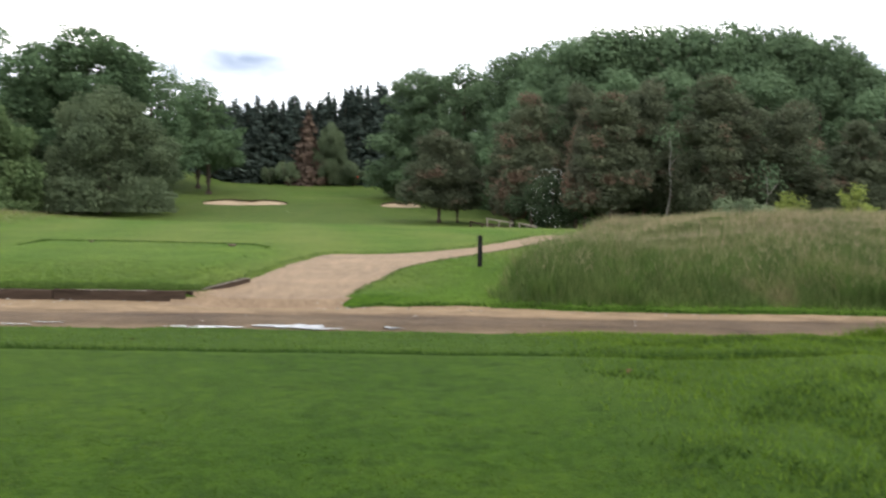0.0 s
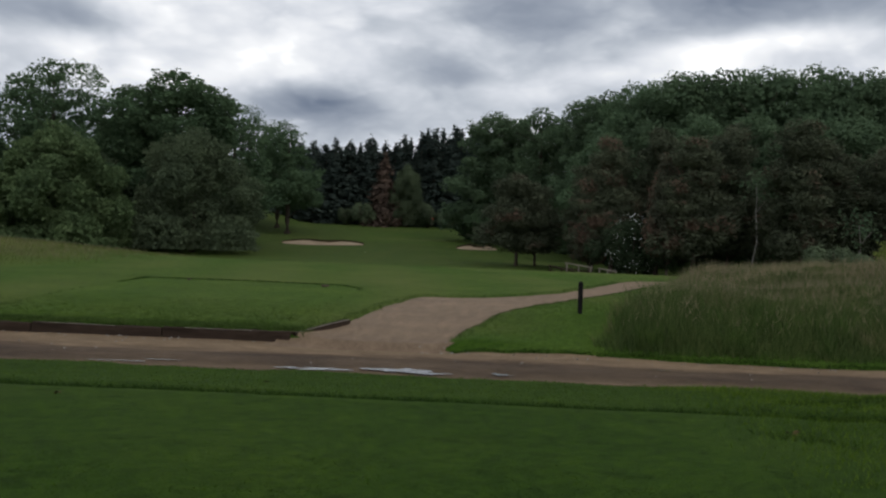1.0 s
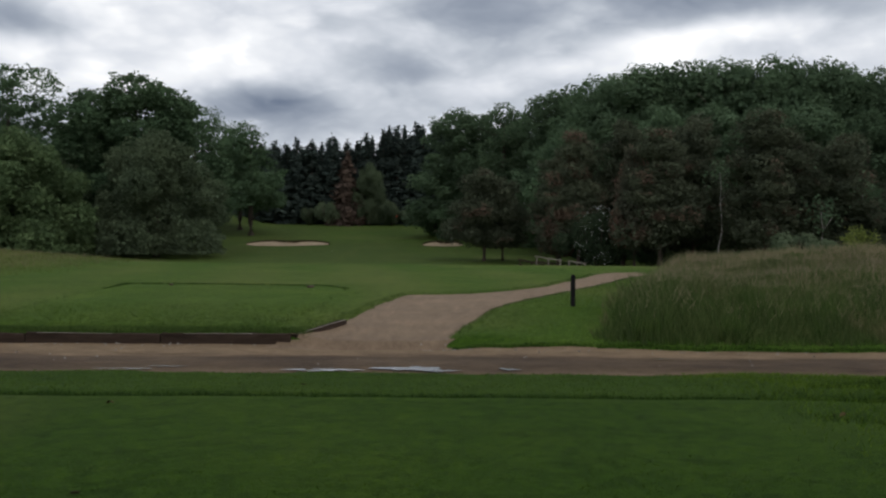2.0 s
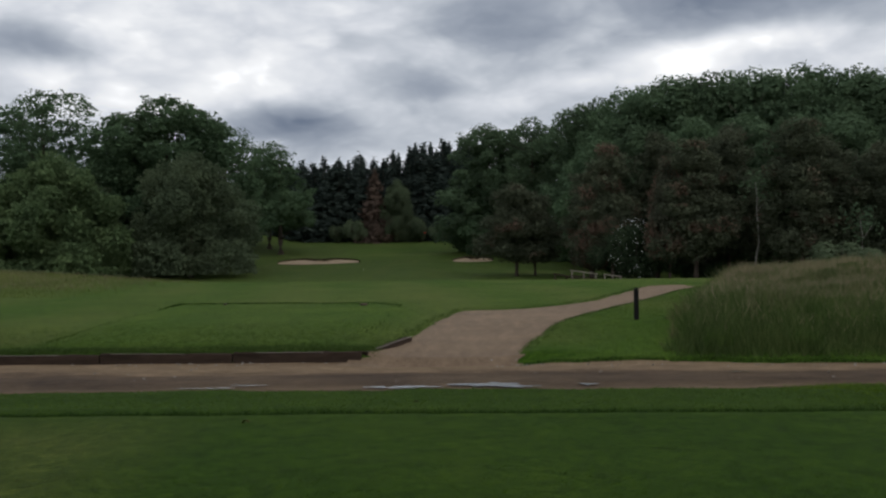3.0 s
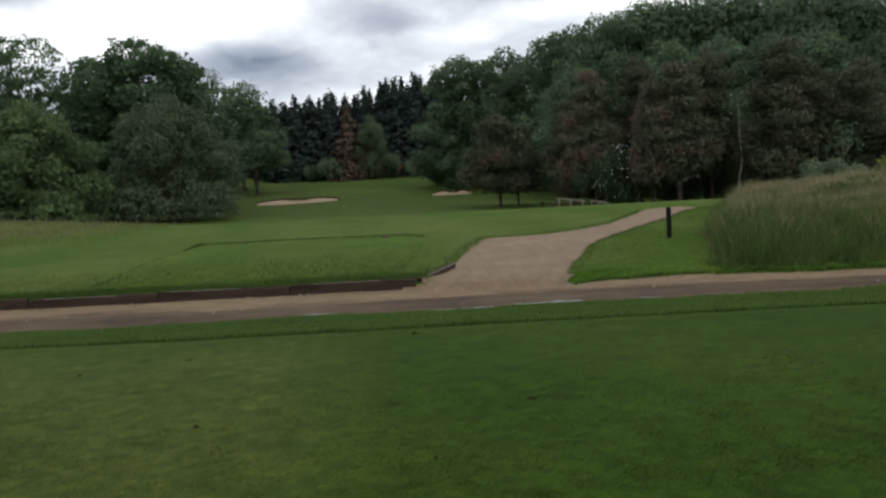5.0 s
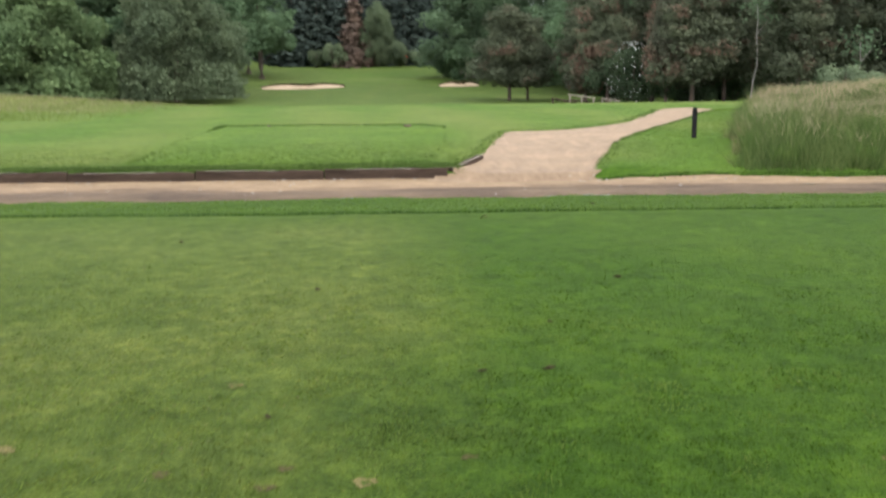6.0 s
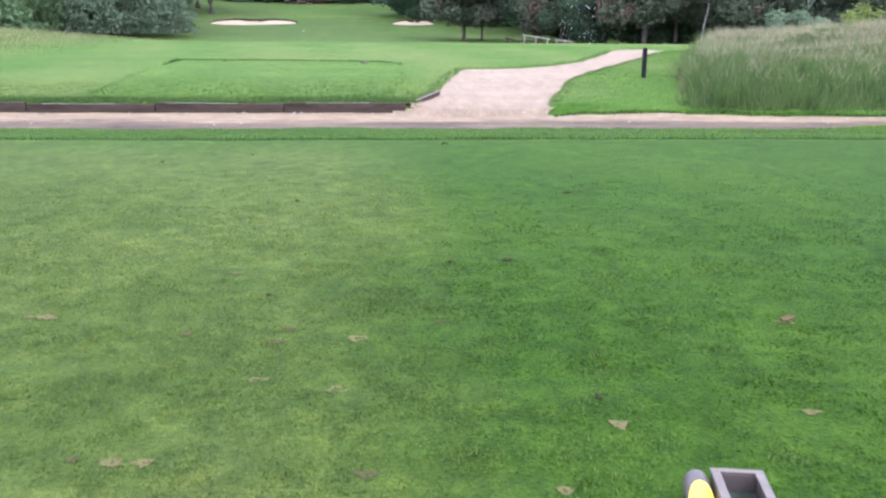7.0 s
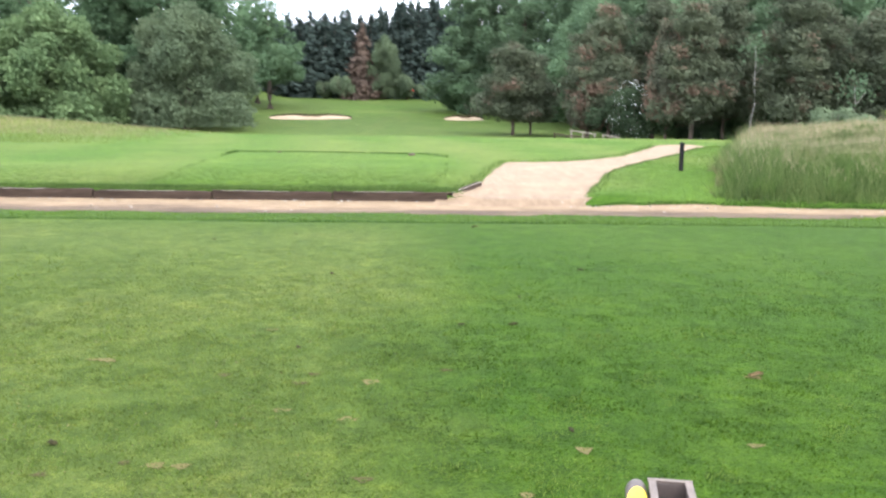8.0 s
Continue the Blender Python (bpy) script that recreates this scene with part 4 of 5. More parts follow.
birch_stem(17.6, 65.5, 7.6, 0.5, "slim pale birch before the dark wood")
birch_stem(23.3, 61.0, 4.6, 0.3, "slim pale birch before the dark wood")
birch_stem(27.6, 63, 6.0, -0.4, "slim pale birch before the dark wood")


# ---- bunkers, green and flag ----
def bunker(x, y, rx, ry, seed, label):
    """Sand hollow with a turf lip behind it, tilted towards the tee."""
    bm = bmesh.new()
    n = 40
    edge = []
    for k in range(n):
        a = k * math.tau / n
        w = 1 + 0.08 * math.sin(2 * a + seed) + 0.05 * math.sin(3 * a + 2 * seed)
        px, py = x + rx * w * math.cos(a), y + ry * w * math.copysign(abs(math.sin(a)) ** 1.5, math.sin(a)) - 1.9 * math.exp(-((math.cos(a) - 0.05) / 0.3) ** 2) * max(0.0, math.sin(a))
        edge.append((px, py, float(base(np.array([px]), np.array([py]))[0]) + 0.08 + 0.26 * max(0.0, math.sin(a)) ** 0.7))
    mid = bm.verts.new((x, y, float(base(np.array([x]), np.array([y]))[0]) + 0.06))
    ring = [bm.verts.new(p) for p in edge]
    for k in range(n):
        bm.faces.new((mid, ring[k], ring[(k + 1) % n]))
    root = new("bunker")
    part("sand", bm, SAND, root, "pale raked sand", True)
    bm = bmesh.new()
    half = [p for k, p in enumerate(edge) if 0 <= k <= n // 2]
    tube(bm, [(p[0], p[1] + 0.10, p[2] + 0.05) for p in half], [0.06 + 0.12 * math.sin(math.pi * i / (len(half) - 1)) for i in range(len(half))], 7)
    part("lip", bm, DARK_SOIL, root, "shaded earth lip", True)
    return tagged(root, label, "bunker", "bunkers by the green")


bunker(-22.9, 113.0, 5.1, 2.5, 0.4, "wide pale sand bunker before the green")
bunker(-2.8, 113.2, 2.4, 2.2, 1.9, "small pale sand bunker beside the pine")


def flag_pin(x, y):
    root = new("flagstick")
    root.location = (x, y, float(base(np.array([x]), np.array([y]))[0]))
    bm = bmesh.new()
    tube(bm, [(0, 0, -0.1), (0, 0, 2.1)], [0.012, 0.010], 6)
    part("pole", bm, GREY_WOOD, root)
    bm = bmesh.new()
    grid = [[bm.verts.new((0.02 + 0.055 * i, 0.03 * math.sin(i * 1.1), 2.08 - 0.065 * j - 0.015 * i)) for j in range(4)] for i in range(6)]
    for i in range(5):
        for j in range(3):
            bm.faces.new((grid[i][j], grid[i + 1][j], grid[i + 1][j + 1], grid[i][j + 1]))
    part("flag", bm, RED_CLOTH, root, "small red flag")
    tagged(root, "thin golf flagstick with a small red flag on the green", "flagstick")


flag_pin(-10.9, 146)


def hazard_post(x, y, h):
    root = bmesh.new()
    tube(root, [(0, 0, -0.2), (0, 0, h * 0.97), (0, 0, h)], [0.03, 0.03, 0.02], 8)
    ob = part("marker_post", root, WHITE_WOOD)
    ob.location = (x, y, float(base(np.array([x]), np.array([y]))[0]))
    tagged(ob, "small pale distance marker post on the fairway", "marker post", "fairway marker posts")


hazard_post(-15.3, 100, 0.10)


# ---- rails of the footbridge beyond the path ----
def bridge_rail(x, y, z, length, turn, drop, label, wood=GREY_WOOD):
    root = new("handrail")
    root.matrix_basis = pose(x, y, z, 0, 0, turn)
    slope = math.atan2(drop, length)
    bm = bmesh.new()
    box(bm, (length, 0.14, 0.10), Matrix.Rotation(slope, 4, "Y") , 0.015)
    part("top_rail", bm, wood, root, "weathered rail")
    for k, u in enumerate((-0.42, 0.0, 0.42)):
        bm = bmesh.new()
        box(bm, (0.11, 0.11, 1.0), pose(u * length, 0, -0.54 - u * drop), 0.012)
        part("post", bm, wood, root)
    bm = bmesh.new()
    box(bm, (length * 0.98, 0.05, 0.10), pose(0, 0, -0.38) @ Matrix.Rotation(slope, 4, "Y"), 0.01)
    part("lower_rail", bm, SLEEPER_WOOD, root)
    tagged(root, label, "handrail", "handrails of the footbridge")


bridge_rail(5.5, 67.0, -0.46, 2.1, -8, 0.30, "weathered grey timber handrail of a small footbridge")
bridge_rail(7.6, 66.6, -0.72, 1.4, -6, 0.20, "weathered grey timber handrail of a small footbridge")
bridge_rail(4.3, 67.8, -0.78, 2.1, -10, 0.42, "dark low timber handrail of a small footbridge", SLEEPER_WOOD)


# ---- sleepers along the track ----
WORN_WOOD = plain_material("worn_wood", (0.16, 0.14, 0.115), (0.36, 0.32, 0.27), 9, 0.9, 0.5, (0.2, 1, 1))


def sleeper(x0, y0, x1, y1, seed, worn_share=0.8):
    rng = np.random.default_rng(seed)
    ln, turn = math.hypot(x1 - x0, y1 - y0), math.degrees(math.atan2(y1 - y0, x1 - x0))
    bm = bmesh.new()
    n = 14
    rows = []
    for k in range(n + 1):
        u = -ln / 2 + 0.012 + (ln - 0.024) * k / n
        w = [0.006 * rng.normal() for _ in range(8)]
        prof = [(-0.062, -0.16), (-0.066 + w[0], 0.02), (-0.060 + w[1], 0.085 + w[2]), (-0.045, 0.10 + w[3]), (0.045, 0.10 + w[4]), (0.062, 0.085), (0.062, -0.16)]
        rows.append([bm.verts.new((u, a, b)) for a, b in prof])
    for a, b in zip(rows, rows[1:]):
        for j in range(7):
            bm.faces.new((a[j], a[(j + 1) % 7], b[(j + 1) % 7], b[j]))
    bm.faces.new(rows[0]); bm.faces.new(rows[-1][::-1])
    ob = part("railway_sleeper", bm, SLEEPER_WOOD)
    bm = bmesh.new()
    run = (ln - 0.08) * min(1.0, worn_share * rng.uniform(0.3, 1.0))
    box(bm, (run, 0.020, 0.008), pose((ln - 0.08 - run) * rng.uniform(-0.5, 0.5), -0.050, 0.099), 0.003)
    part("worn_edge", bm, WORN_WOOD, ob, "pale splintered top edge")
    ob.matrix_basis = pose((x0 + x1) / 2, (y0 + y1) / 2, -0.622 + 0.010 * rng.normal(), 0.6 * rng.normal(), 0.25 * rng.normal(), turn)
    return tagged(ob, "old dark brown railway sleeper edging the tee", "railway sleeper", "sleepers along the track")


xs_joint = [-5.00, -7.50, -10.1, -12.68, -15.25, -17.85, -20.4]
for k, (a, b) in enumerate(zip(xs_joint, xs_joint[1:])):
    sleeper(b, 16.96, a, 16.96, 70 + k)
last = sleeper(-4.97, 17.00, -4.24, 19.10, 90, 2.5)
last.location.z = -0.585
last.rotation_euler = (radians(0.5), radians(-2.3), last.rotation_euler[2])
tagged(last, "old railway sleeper with a pale worn top edge by the path")


# ---- the black marker post ----
def black_post():
    root = new("marker_post")
    root.matrix_basis = pose(0.81, 20.0, -0.22, 0.4, -0.3, 12)
    bm = bmesh.new()
    box(bm, (0.090, 0.090, 0.95), pose(0, 0, 0.235), 0.010)
    part("shaft", bm, BLACK_PAINT, root, "square black-stained shaft")
    bm = bmesh.new()
    bmesh.ops.create_cone(bm, cap_ends=True, segments=4, radius1=0.061, radius2=0.02, depth=0.03, matrix=pose(0, 0, 0.722, 0, 0, 45))
    part("cap", bm, BLACK_PAINT, root)
    bm = bmesh.new()
    box(bm, (0.093, 0.093, 0.05), pose(0, 0, 0.50), 0.008)
    part("band", bm, plain_material("band_paint", (0.010, 0.010, 0.010), (0.02, 0.02, 0.02), 5, 0.8), root, "narrow painted band")
    tagged(root, "slim square black wooden marker post in the grass", "marker post")


black_post()


# ---- tee marker and divot box on the near tee ----
def divot_box():
    root = new("divot_box")
    root.matrix_basis = pose(-4.330, 0.430, 0.010, 0, 0, -9.0)
    w, d, h, wall = 0.134, 0.243, 0.098, 0.015
    z0 = 0.006
    for name, size, at in (("side_panel", (wall, d, h), (-w / 2 + wall / 2, 0, z0 + h / 2)), ("side_panel", (wall, d, h), (w / 2 - wall / 2, 0, z0 + h / 2)),
                           ("end_panel", (w - 2 * wall - 0.002, wall, h), (0, d / 2 - wall / 2, z0 + h / 2)), ("end_panel", (w - 2 * wall - 0.002, wall, h), (0, -d / 2 + wall / 2, z0 + h / 2))):
        bm = bmesh.new()
        box(bm, size, pose(*at), 0.003)
        part(name, bm, BROWN_PLASTIC, root, "brown recycled plastic board")
    for sx in (-1, 1):
        bm = bmesh.new()
        box(bm, (0.024, d - 0.030, 0.008), pose(sx * (w / 2 - 0.010), 0, z0 + h + 0.005), 0.002)
        part("rim", bm, PALE_PLASTIC, root, "faded pale rim")
    for sy in (-1, 1):
        bm = bmesh.new()
        box(bm, (w + 0.006, 0.019, 0.008), pose(0, sy * (d / 2 - 0.0055), z0 + h + 0.005), 0.002)
        part("rim", bm, PALE_PLASTIC, root, "faded pale rim")
    bm = bmesh.new()
    bmesh.ops.create_grid(bm, x_segments=10, y_segments=14, size=0.5, matrix=pose(0, 0, z0 + 0.050) @ Matrix.Diagonal((w - 2 * wall, d - 2 * wall, 1, 1)))
    for v in bm.verts:
        v.co.z += 0.006 * noise.noise(v.co * 40)
    part("divot_mix", bm, DIVOT_SOIL, root, "dark green-grey seed and soil mix", True)
    return tagged(root, "small open brown plastic divot box with pale rim on the tee", "divot box")


def tee_marker():
    """A short log whose end is cut on the slant; the cut face is painted."""
    root = new("tee_marker")
    root.matrix_basis = pose(-4.330, 0.430, 0.028, 0, 0, -9.0) @ Matrix.Translation((-0.1045, 0.026, 0))
    rx, rz, zc, slant = 0.0355, 0.043, 0.046, 1.10
    sides = 28

    def ring(bm, y, f, cut):
        out = []
        for k in range(sides):
            a = k * math.tau / sides
            z = rz * f * math.sin(a)
            out.append(bm.verts.new((rx * f * math.cos(a), y + (slant * z if cut else 0), zc + z)))
        return out

    bm = bmesh.new()
    rings = [ring(bm, 0.104, 0.88, False), ring(bm, 0.099, 0.96, False), ring(bm, 0.048, 1.0, True), ring(bm, 0.0, 1.0, True), ring(bm, -0.003, 0.96, True)]
    for a, b in zip(rings, rings[1:]):
        for k in range(sides):
            bm.faces.new((a[k], a[(k + 1) % sides], b[(k + 1) % sides], b[k]))
    bm.faces.new(rings[0][::-1]); bm.faces.new(rings[-1])
    bmesh.ops.recalc_face_normals(bm, faces=bm.faces[:])
    part("log", bm, BROWN_PLASTIC, root, "rounded grey-brown plastic log", True)
    bm = bmesh.new()
    rings = [ring(bm, -0.0045, 0.955, True), ring(bm, -0.0085, 0.945, True), ring(bm, -0.010, 0.92, True)]
    for a, b in zip(rings, rings[1:]):
        for k in range(sides):
            bm.faces.new((a[k], a[(k + 1) % sides], b[(k + 1) % sides], b[k]))
    bm.faces.new(rings[0][::-1]); bm.faces.new(rings[-1])
    bmesh.ops.recalc_face_normals(bm, faces=bm.faces[:])
    part("disc", bm, YELLOW, root, "bright yellow slanted end face")
    return tagged(root, "brown log tee marker with a bright yellow end on the tee", "tee marker")


divot_box()
tee_marker()


def tee_peg(m, label):
    bm = bmesh.new()
    tube(bm, [(0, 0, 0), (0.052, 0, 0), (0.060, 0, 0), (0.064, 0, 0), (0.066, 0, 0)], [0.0012, 0.0026, 0.004, 0.0062, 0.006], 10)
    ob = part("tee_peg", bm, WHITE_WOOD, None, "", True)
    ob.matrix_basis = m
    tagged(ob, label, "tee peg", "tee pegs")


tee_peg(pose(-3.975, 0.50, 0.047, 0, 0, 184) @ Matrix.Scale(0.72, 4), "white wooden tee peg lying on the grass")
tee_peg(pose(-4.296, 0.385, 0.078, 0, 12, 80), "white wooden tee peg lying in the divot box")


def low_marker(x, y, turn, label):
    root = new("tee_marker")
    root.matrix_basis = pose(x, y, float(turf_height(np.array([x]), np.array([y]))[0]), 0, 0, turn) @ Matrix.Scale(0.8, 4)
    bm = bmesh.new()
    tube(bm, [(-0.13, 0, 0.04), (-0.12, 0, 0.045), (0.12, 0, 0.045), (0.13, 0, 0.04)], [0.03, 0.045, 0.045, 0.03], 12)
    part("log", bm, PINE_BARK, root, "", True)
    bm = bmesh.new()
    bmesh.ops.create_cone(bm, cap_ends=True, segments=12, radius1=0.038, radius2=0.034, depth=0.012, matrix=pose(-0.134, 0, 0.045, 0, 90, 0))
    part("disc", bm, DRY_LEAF, root, "orange-red end face")
    tagged(root, label, "tee marker", "markers of the second tee")


low_marker(-6.17, 26.7, 20, "low log tee marker with a reddish end")
low_marker(-10.6, 27.4, -80, "low log tee marker with a reddish end")


# ---- puddles, stones ----
def puddle(x, y, rx, ry, seed):
    bm = bmesh.new()
    n = 44
    ring = []
    for k in range(n):
        a = k * math.tau / n
        w = 1 + 0.25 * math.sin(2 * a + seed) + 0.25 * math.sin(3 * a + 2.3 * seed) + 0.20 * math.sin(5 * a + 3 * seed) + 0.14 * math.sin(8 * a + seed)
        ring.append(bm.verts.new((rx * w * math.cos(a), ry * w * math.sin(a), 0)))
    bm.faces.new(ring)
    ob = part("puddle", bm, WATER)
    gx = x + rx * np.linspace(-1, 1, 9)
    z = base(gx, 0 * gx + y) + ruts(gx, 0 * gx + y)
    ob.location = (x, y, float(np.mean(z)) + 0.026)
    tagged(ob, "shallow rainwater puddle reflecting the bright sky on the track", "puddle", "puddles in the rut", "stuff")


for k, (x, y, rx, ry) in enumerate([(-3.88, 14.27, 0.28, 0.12), (-2.55, 14.42, 0.38, 0.22), (-1.00, 14.44, 0.13, 0.07), (-4.45, 14.28, 0.20, 0.05), (-2.08, 14.25, 0.20, 0.07),
                                    (-7.16, 14.24, 0.32, 0.05), (-6.6, 14.5, 0.20, 0.04), (1.72, 15.44, 0.14, 0.03)]):
    puddle(x, y, rx * 1.15, ry * 1.1, 0.7 + 1.3 * k)


def stones():
    rng = np.random.default_rng(81)
    meshes = []
    for k in range(4):
        bm = bmesh.new()
        bmesh.ops.create_icosphere(bm, subdivisions=1, radius=1.0)
        for v in bm.verts:
            v.co *= 0.75 + 0.4 * rng.random()
            v.co.z *= 0.6
        me = bpy.data.meshes.new("stone")
        bm.to_mesh(me); bm.free()
        me.materials.append(STONE)
        meshes.append(me)
    for k in range(170):
        if k < 55:
            x, y, r = rng.uniform(-17, -5.2), 16.86 - abs(rng.normal()) * 0.16, rng.uniform(0.010, 0.026)
        elif k < 110:
            x = rng.uniform(-2.2, 9.0)
            y, r = 16.45 - 0.12 * abs(rng.normal()) - 0.2 * (x > 2), rng.uniform(0.008, 0.022)
        elif k < 140:
            x, y, r = rng.normal(-1.9, 0.35), rng.normal(16.8, 0.25), rng.uniform(0.010, 0.026)
        else:
            x, y, r = rng.uniform(-14, 6), rng.uniform(14.6, 16.4), rng.uniform(0.01, 0.025)
        ob = new("stone", meshes[k % 4])
        z = float((base(np.array([x]), np.array([y])) + ruts(np.array([x]), np.array([y])))[0])
        ob.matrix_basis = Matrix.LocRotScale((x, y, z + 0.3 * r), Euler((rng.random(), rng.random(), rng.random() * 6)), (r * 1.3, r, r))
        tagged(ob, "small pale stone on the dirt track", "stone", "stones on the track")


stones()


# ---- leaves, clods and bare patches on the near tee ----
def tee_litter():
    rng = np.random.default_rng(91)
    clods = [(-6.52, 6.54), (-5.90, 4.49), (-7.23, 6.14), (-5.81, 2.39), (-4.94, 2.88), (-4.54, 3.69), (-3.97, 4.74), (-2.97, 9.7), (-4.64, 2.92), (-6.50, 1.01), (-4.53, 1.22), (-3.44, 8.9), (1.05, 7.0)]
    for k, (x, y) in enumerate(clods):
        bm = bmesh.new()
        bmesh.ops.create_icosphere(bm, subdivisions=2, radius=0.011)
        for v in bm.verts:
            v.co = v.co * (1 + 0.9 * noise.noise(v.co * 130 + Vector((k, 0, 0))))
            v.co.x *= 1.5
            v.co.z *= 0.45
        ob = part("soil_clod", bm, DARK_SOIL)
        s = rng.uniform(0.7, 1.3)
        ob.matrix_basis = Matrix.LocRotScale((x, y, float(turf_height(np.array([x]), np.array([y]))[0]) + 0.010), Euler((0, 0, rng.random() * 6)), (s * 1.3, s, s))
        tagged(ob, "small dark clod of soil on the mown grass", "soil clod", "clods on the tee")
    for k, (x, y, s) in enumerate([(-3.55, 1.95, 0.9), (-3.52, 1.97, 0.6), (-4.73, 7.2, 1.0), (1.1, 6.95, 1.2)]):
        bm = bmesh.new()
        bmesh.ops.create_grid(bm, x_segments=6, y_segments=4, size=0.5)
        for v in bm.verts:
            u, w = v.co.x * 2, v.co.y * 2
            v.co = Vector((0.038 * u, 0.019 * w * (1 - 0.75 * u * u), 0.010 * math.sin(2.4 * u + k) + 0.008 * w * w))
        ob = part("fallen_leaf", bm, DRY_LEAF, None, "", True)
        ob.matrix_basis = Matrix.LocRotScale((x, y, float(turf_height(np.array([x]), np.array([y]))[0]) + 0.012), Euler((0.15, 0.1, k * 1.3)), (s, s, s))
        tagged(ob, "curled brown dead leaf lying on the mown grass", "leaf", "leaves on the tee")
    # worn divots: place, half length, half breadth, fresh soil or dried
    spots = [(-6.02, 2.76, 0.040, 0.030, 0), (-5.38, 1.82, 0.050, 0.040, 0), (-5.72, 1.41, 0.045, 0.025, 0), (-5.43, 1.33, 0.045, 0.030, 0), (-6.05, 0.82, 0.040, 0.034, 0), (-5.96, 0.81, 0.038, 0.030, 0),
             (-4.51, 1.01, 0.034, 0.040, 0), (-4.76, 0.61, 0.028, 0.030, 0), (-3.85, 1.07, 0.040, 0.024, 0), (-5.20, 0.53, 0.034, 0.030, 0), (-6.73, 2.10, 0.085, 0.030, 0), (-3.56, 1.94, 0.050, 0.030, 0),
             (-6.07, 1.88, 0.036, 0.034, 1), (-5.70, 1.78, 0.042, 0.030, 1), (-5.66, 1.93, 0.036, 0.026, 1), (-5.03, 1.99, 0.036, 0.020, 1), (-6.42, 0.73, 0.034, 0.024, 1), (-6.17, 0.84, 0.024, 0.022, 1), (-5.31, 0.72, 0.040, 0.028, 1)]
    for k, (x, y, a, b, wet) in enumerate(spots):
        bm = bmesh.new()
        n = 34
        mid = bm.verts.new((0, 0, -0.004))
        ring = [bm.verts.new((0.8 * a * f * math.cos(j * math.tau / n), 0.8 * b * f * math.sin(j * math.tau / n), 0.0)) for j in range(n) for f in (max(0.4, 1 + 0.22 * math.sin(3 * j * math.tau / n + k) + 0.16 * rng.normal()),)]
        for j in range(n):
            bm.faces.new((mid, ring[j], ring[(j + 1) % n]))
        ob = part("bare_patch", bm, BARE_WET if wet else BARE)
        ob.matrix_basis = pose(x, y, float(turf_height(np.array([x]), np.array([y]))[0]) + 0.0035, 0, 0, 12 * math.sin(k))
        tagged(ob, "small dark divot of damp soil in the tee" if wet else "small worn bare divot of dried soil in the tee", "divot", "divots in the tee", "stuff")


BARE_WET = plain_material("damp_soil", (0.036, 0.036, 0.013), (0.085, 0.070, 0.028), 90, 0.95, 0.5)
BARE = plain_material("worn_soil", (0.070, 0.072, 0.022), (0.150, 0.118, 0.050), 90, 0.95, 0.5)
tee_litter()


# ---- grass ----
def blades(name, xy, tall, wide, material, label, bend=0.35, seed=1, sink=0.0, segments=1, lift=None):
    """Grass blades as narrow leaning triangles, or two-piece bent ones."""
    rng = np.random.default_rng(seed)
    x, y = xy
    n = len(x)
    z = (turf_height(x, y) if lift is None else lift(x, y)) - sink
    h = tall * rng.uniform(0.55, 1.25, n)
    a = rng.random(n) * math.tau
    w = wide * rng.uniform(0.7, 1.3, n)
    lean = bend * h * rng.uniform(0.2, 1.3, n)
    la = rng.random(n) * math.tau
    c, s = np.cos(a) * w / 2, np.sin(a) * w / 2
    p0 = np.stack([x - c, y - s, z], 1); p1 = np.stack([x + c, y + s, z], 1)
    tip = np.stack([x + np.cos(la) * lean, y + np.sin(la) * lean, z + h], 1)
    if segments == 1:
        v = np.stack([p0, p1, tip], 1).reshape(-1, 3)
        f = np.arange(3 * n).reshape(-1, 3)
    else:
        mid = np.stack([x + np.cos(la) * lean * 0.3, y + np.sin(la) * lean * 0.3, z + 0.6 * h], 1)
        side = np.stack([c, s, 0 * c], 1) * 0.8
        v = np.stack([p0, p1, mid - side, mid + side, tip], 1).reshape(-1, 3)
        i = np.arange(n)[:, None] * 5
        f = np.concatenate([i + [0, 1, 3], i + [0, 3, 2], i + [2, 3, 4]])
    ob = new(name, mesh_of(name, v, f, material))
    return tagged(ob, label, "grass", kind="stuff")


def scatter(x0, x1, y0, y1, n, seed, keep=None):
    rng = np.random.default_rng(seed)
    x, y = rng.uniform(x0, x1, n), rng.uniform(y0, y1, n)
    if keep is not None:
        k = keep(x, y, rng.random(n))
        x, y = x[k], y[k]
    return x, y


near_tee = lambda x, y, r: (y < 7.68) & (x < 1.3) & (r < np.clip(1.35 - 0.23 * y, 0.0, 1.0)) & ~((np.abs(x + 4.37) < 0.12) & (np.abs(y - 0.47) < 0.14))
blades("mown_grass", scatter(-11, 3, -0.6, 6.0, 640000, 101, near_tee), 0.009, 0.0060, BLADE, "close-mown bright green tee grass", 1.3, 1, 0.002)
tuft = lambda x, y, r: near_tee(x, y, r) & (lumps(x, y, 5.0, 61) + 0.50 * smoothstep(-4.6, -5.6, x) > 0.30)
blades("grass_tufts", scatter(-11, 3, -0.6, 6.0, 330000, 121, tuft), 0.017, 0.0042, TUFT_BLADE, "paler ragged tufts in the mown tee", 1.0, 15, 0.002)
strip_keep = lambda x, y, r: (trail(x, y) < 0.02)
blades("verge_grass", scatter(-15, 7, 7.8, 12.6, 60000, 102, strip_keep), 0.026, 0.008, VERGE_BLADE, "longer green verge grass above the track", 0.7, 2, 0.004)
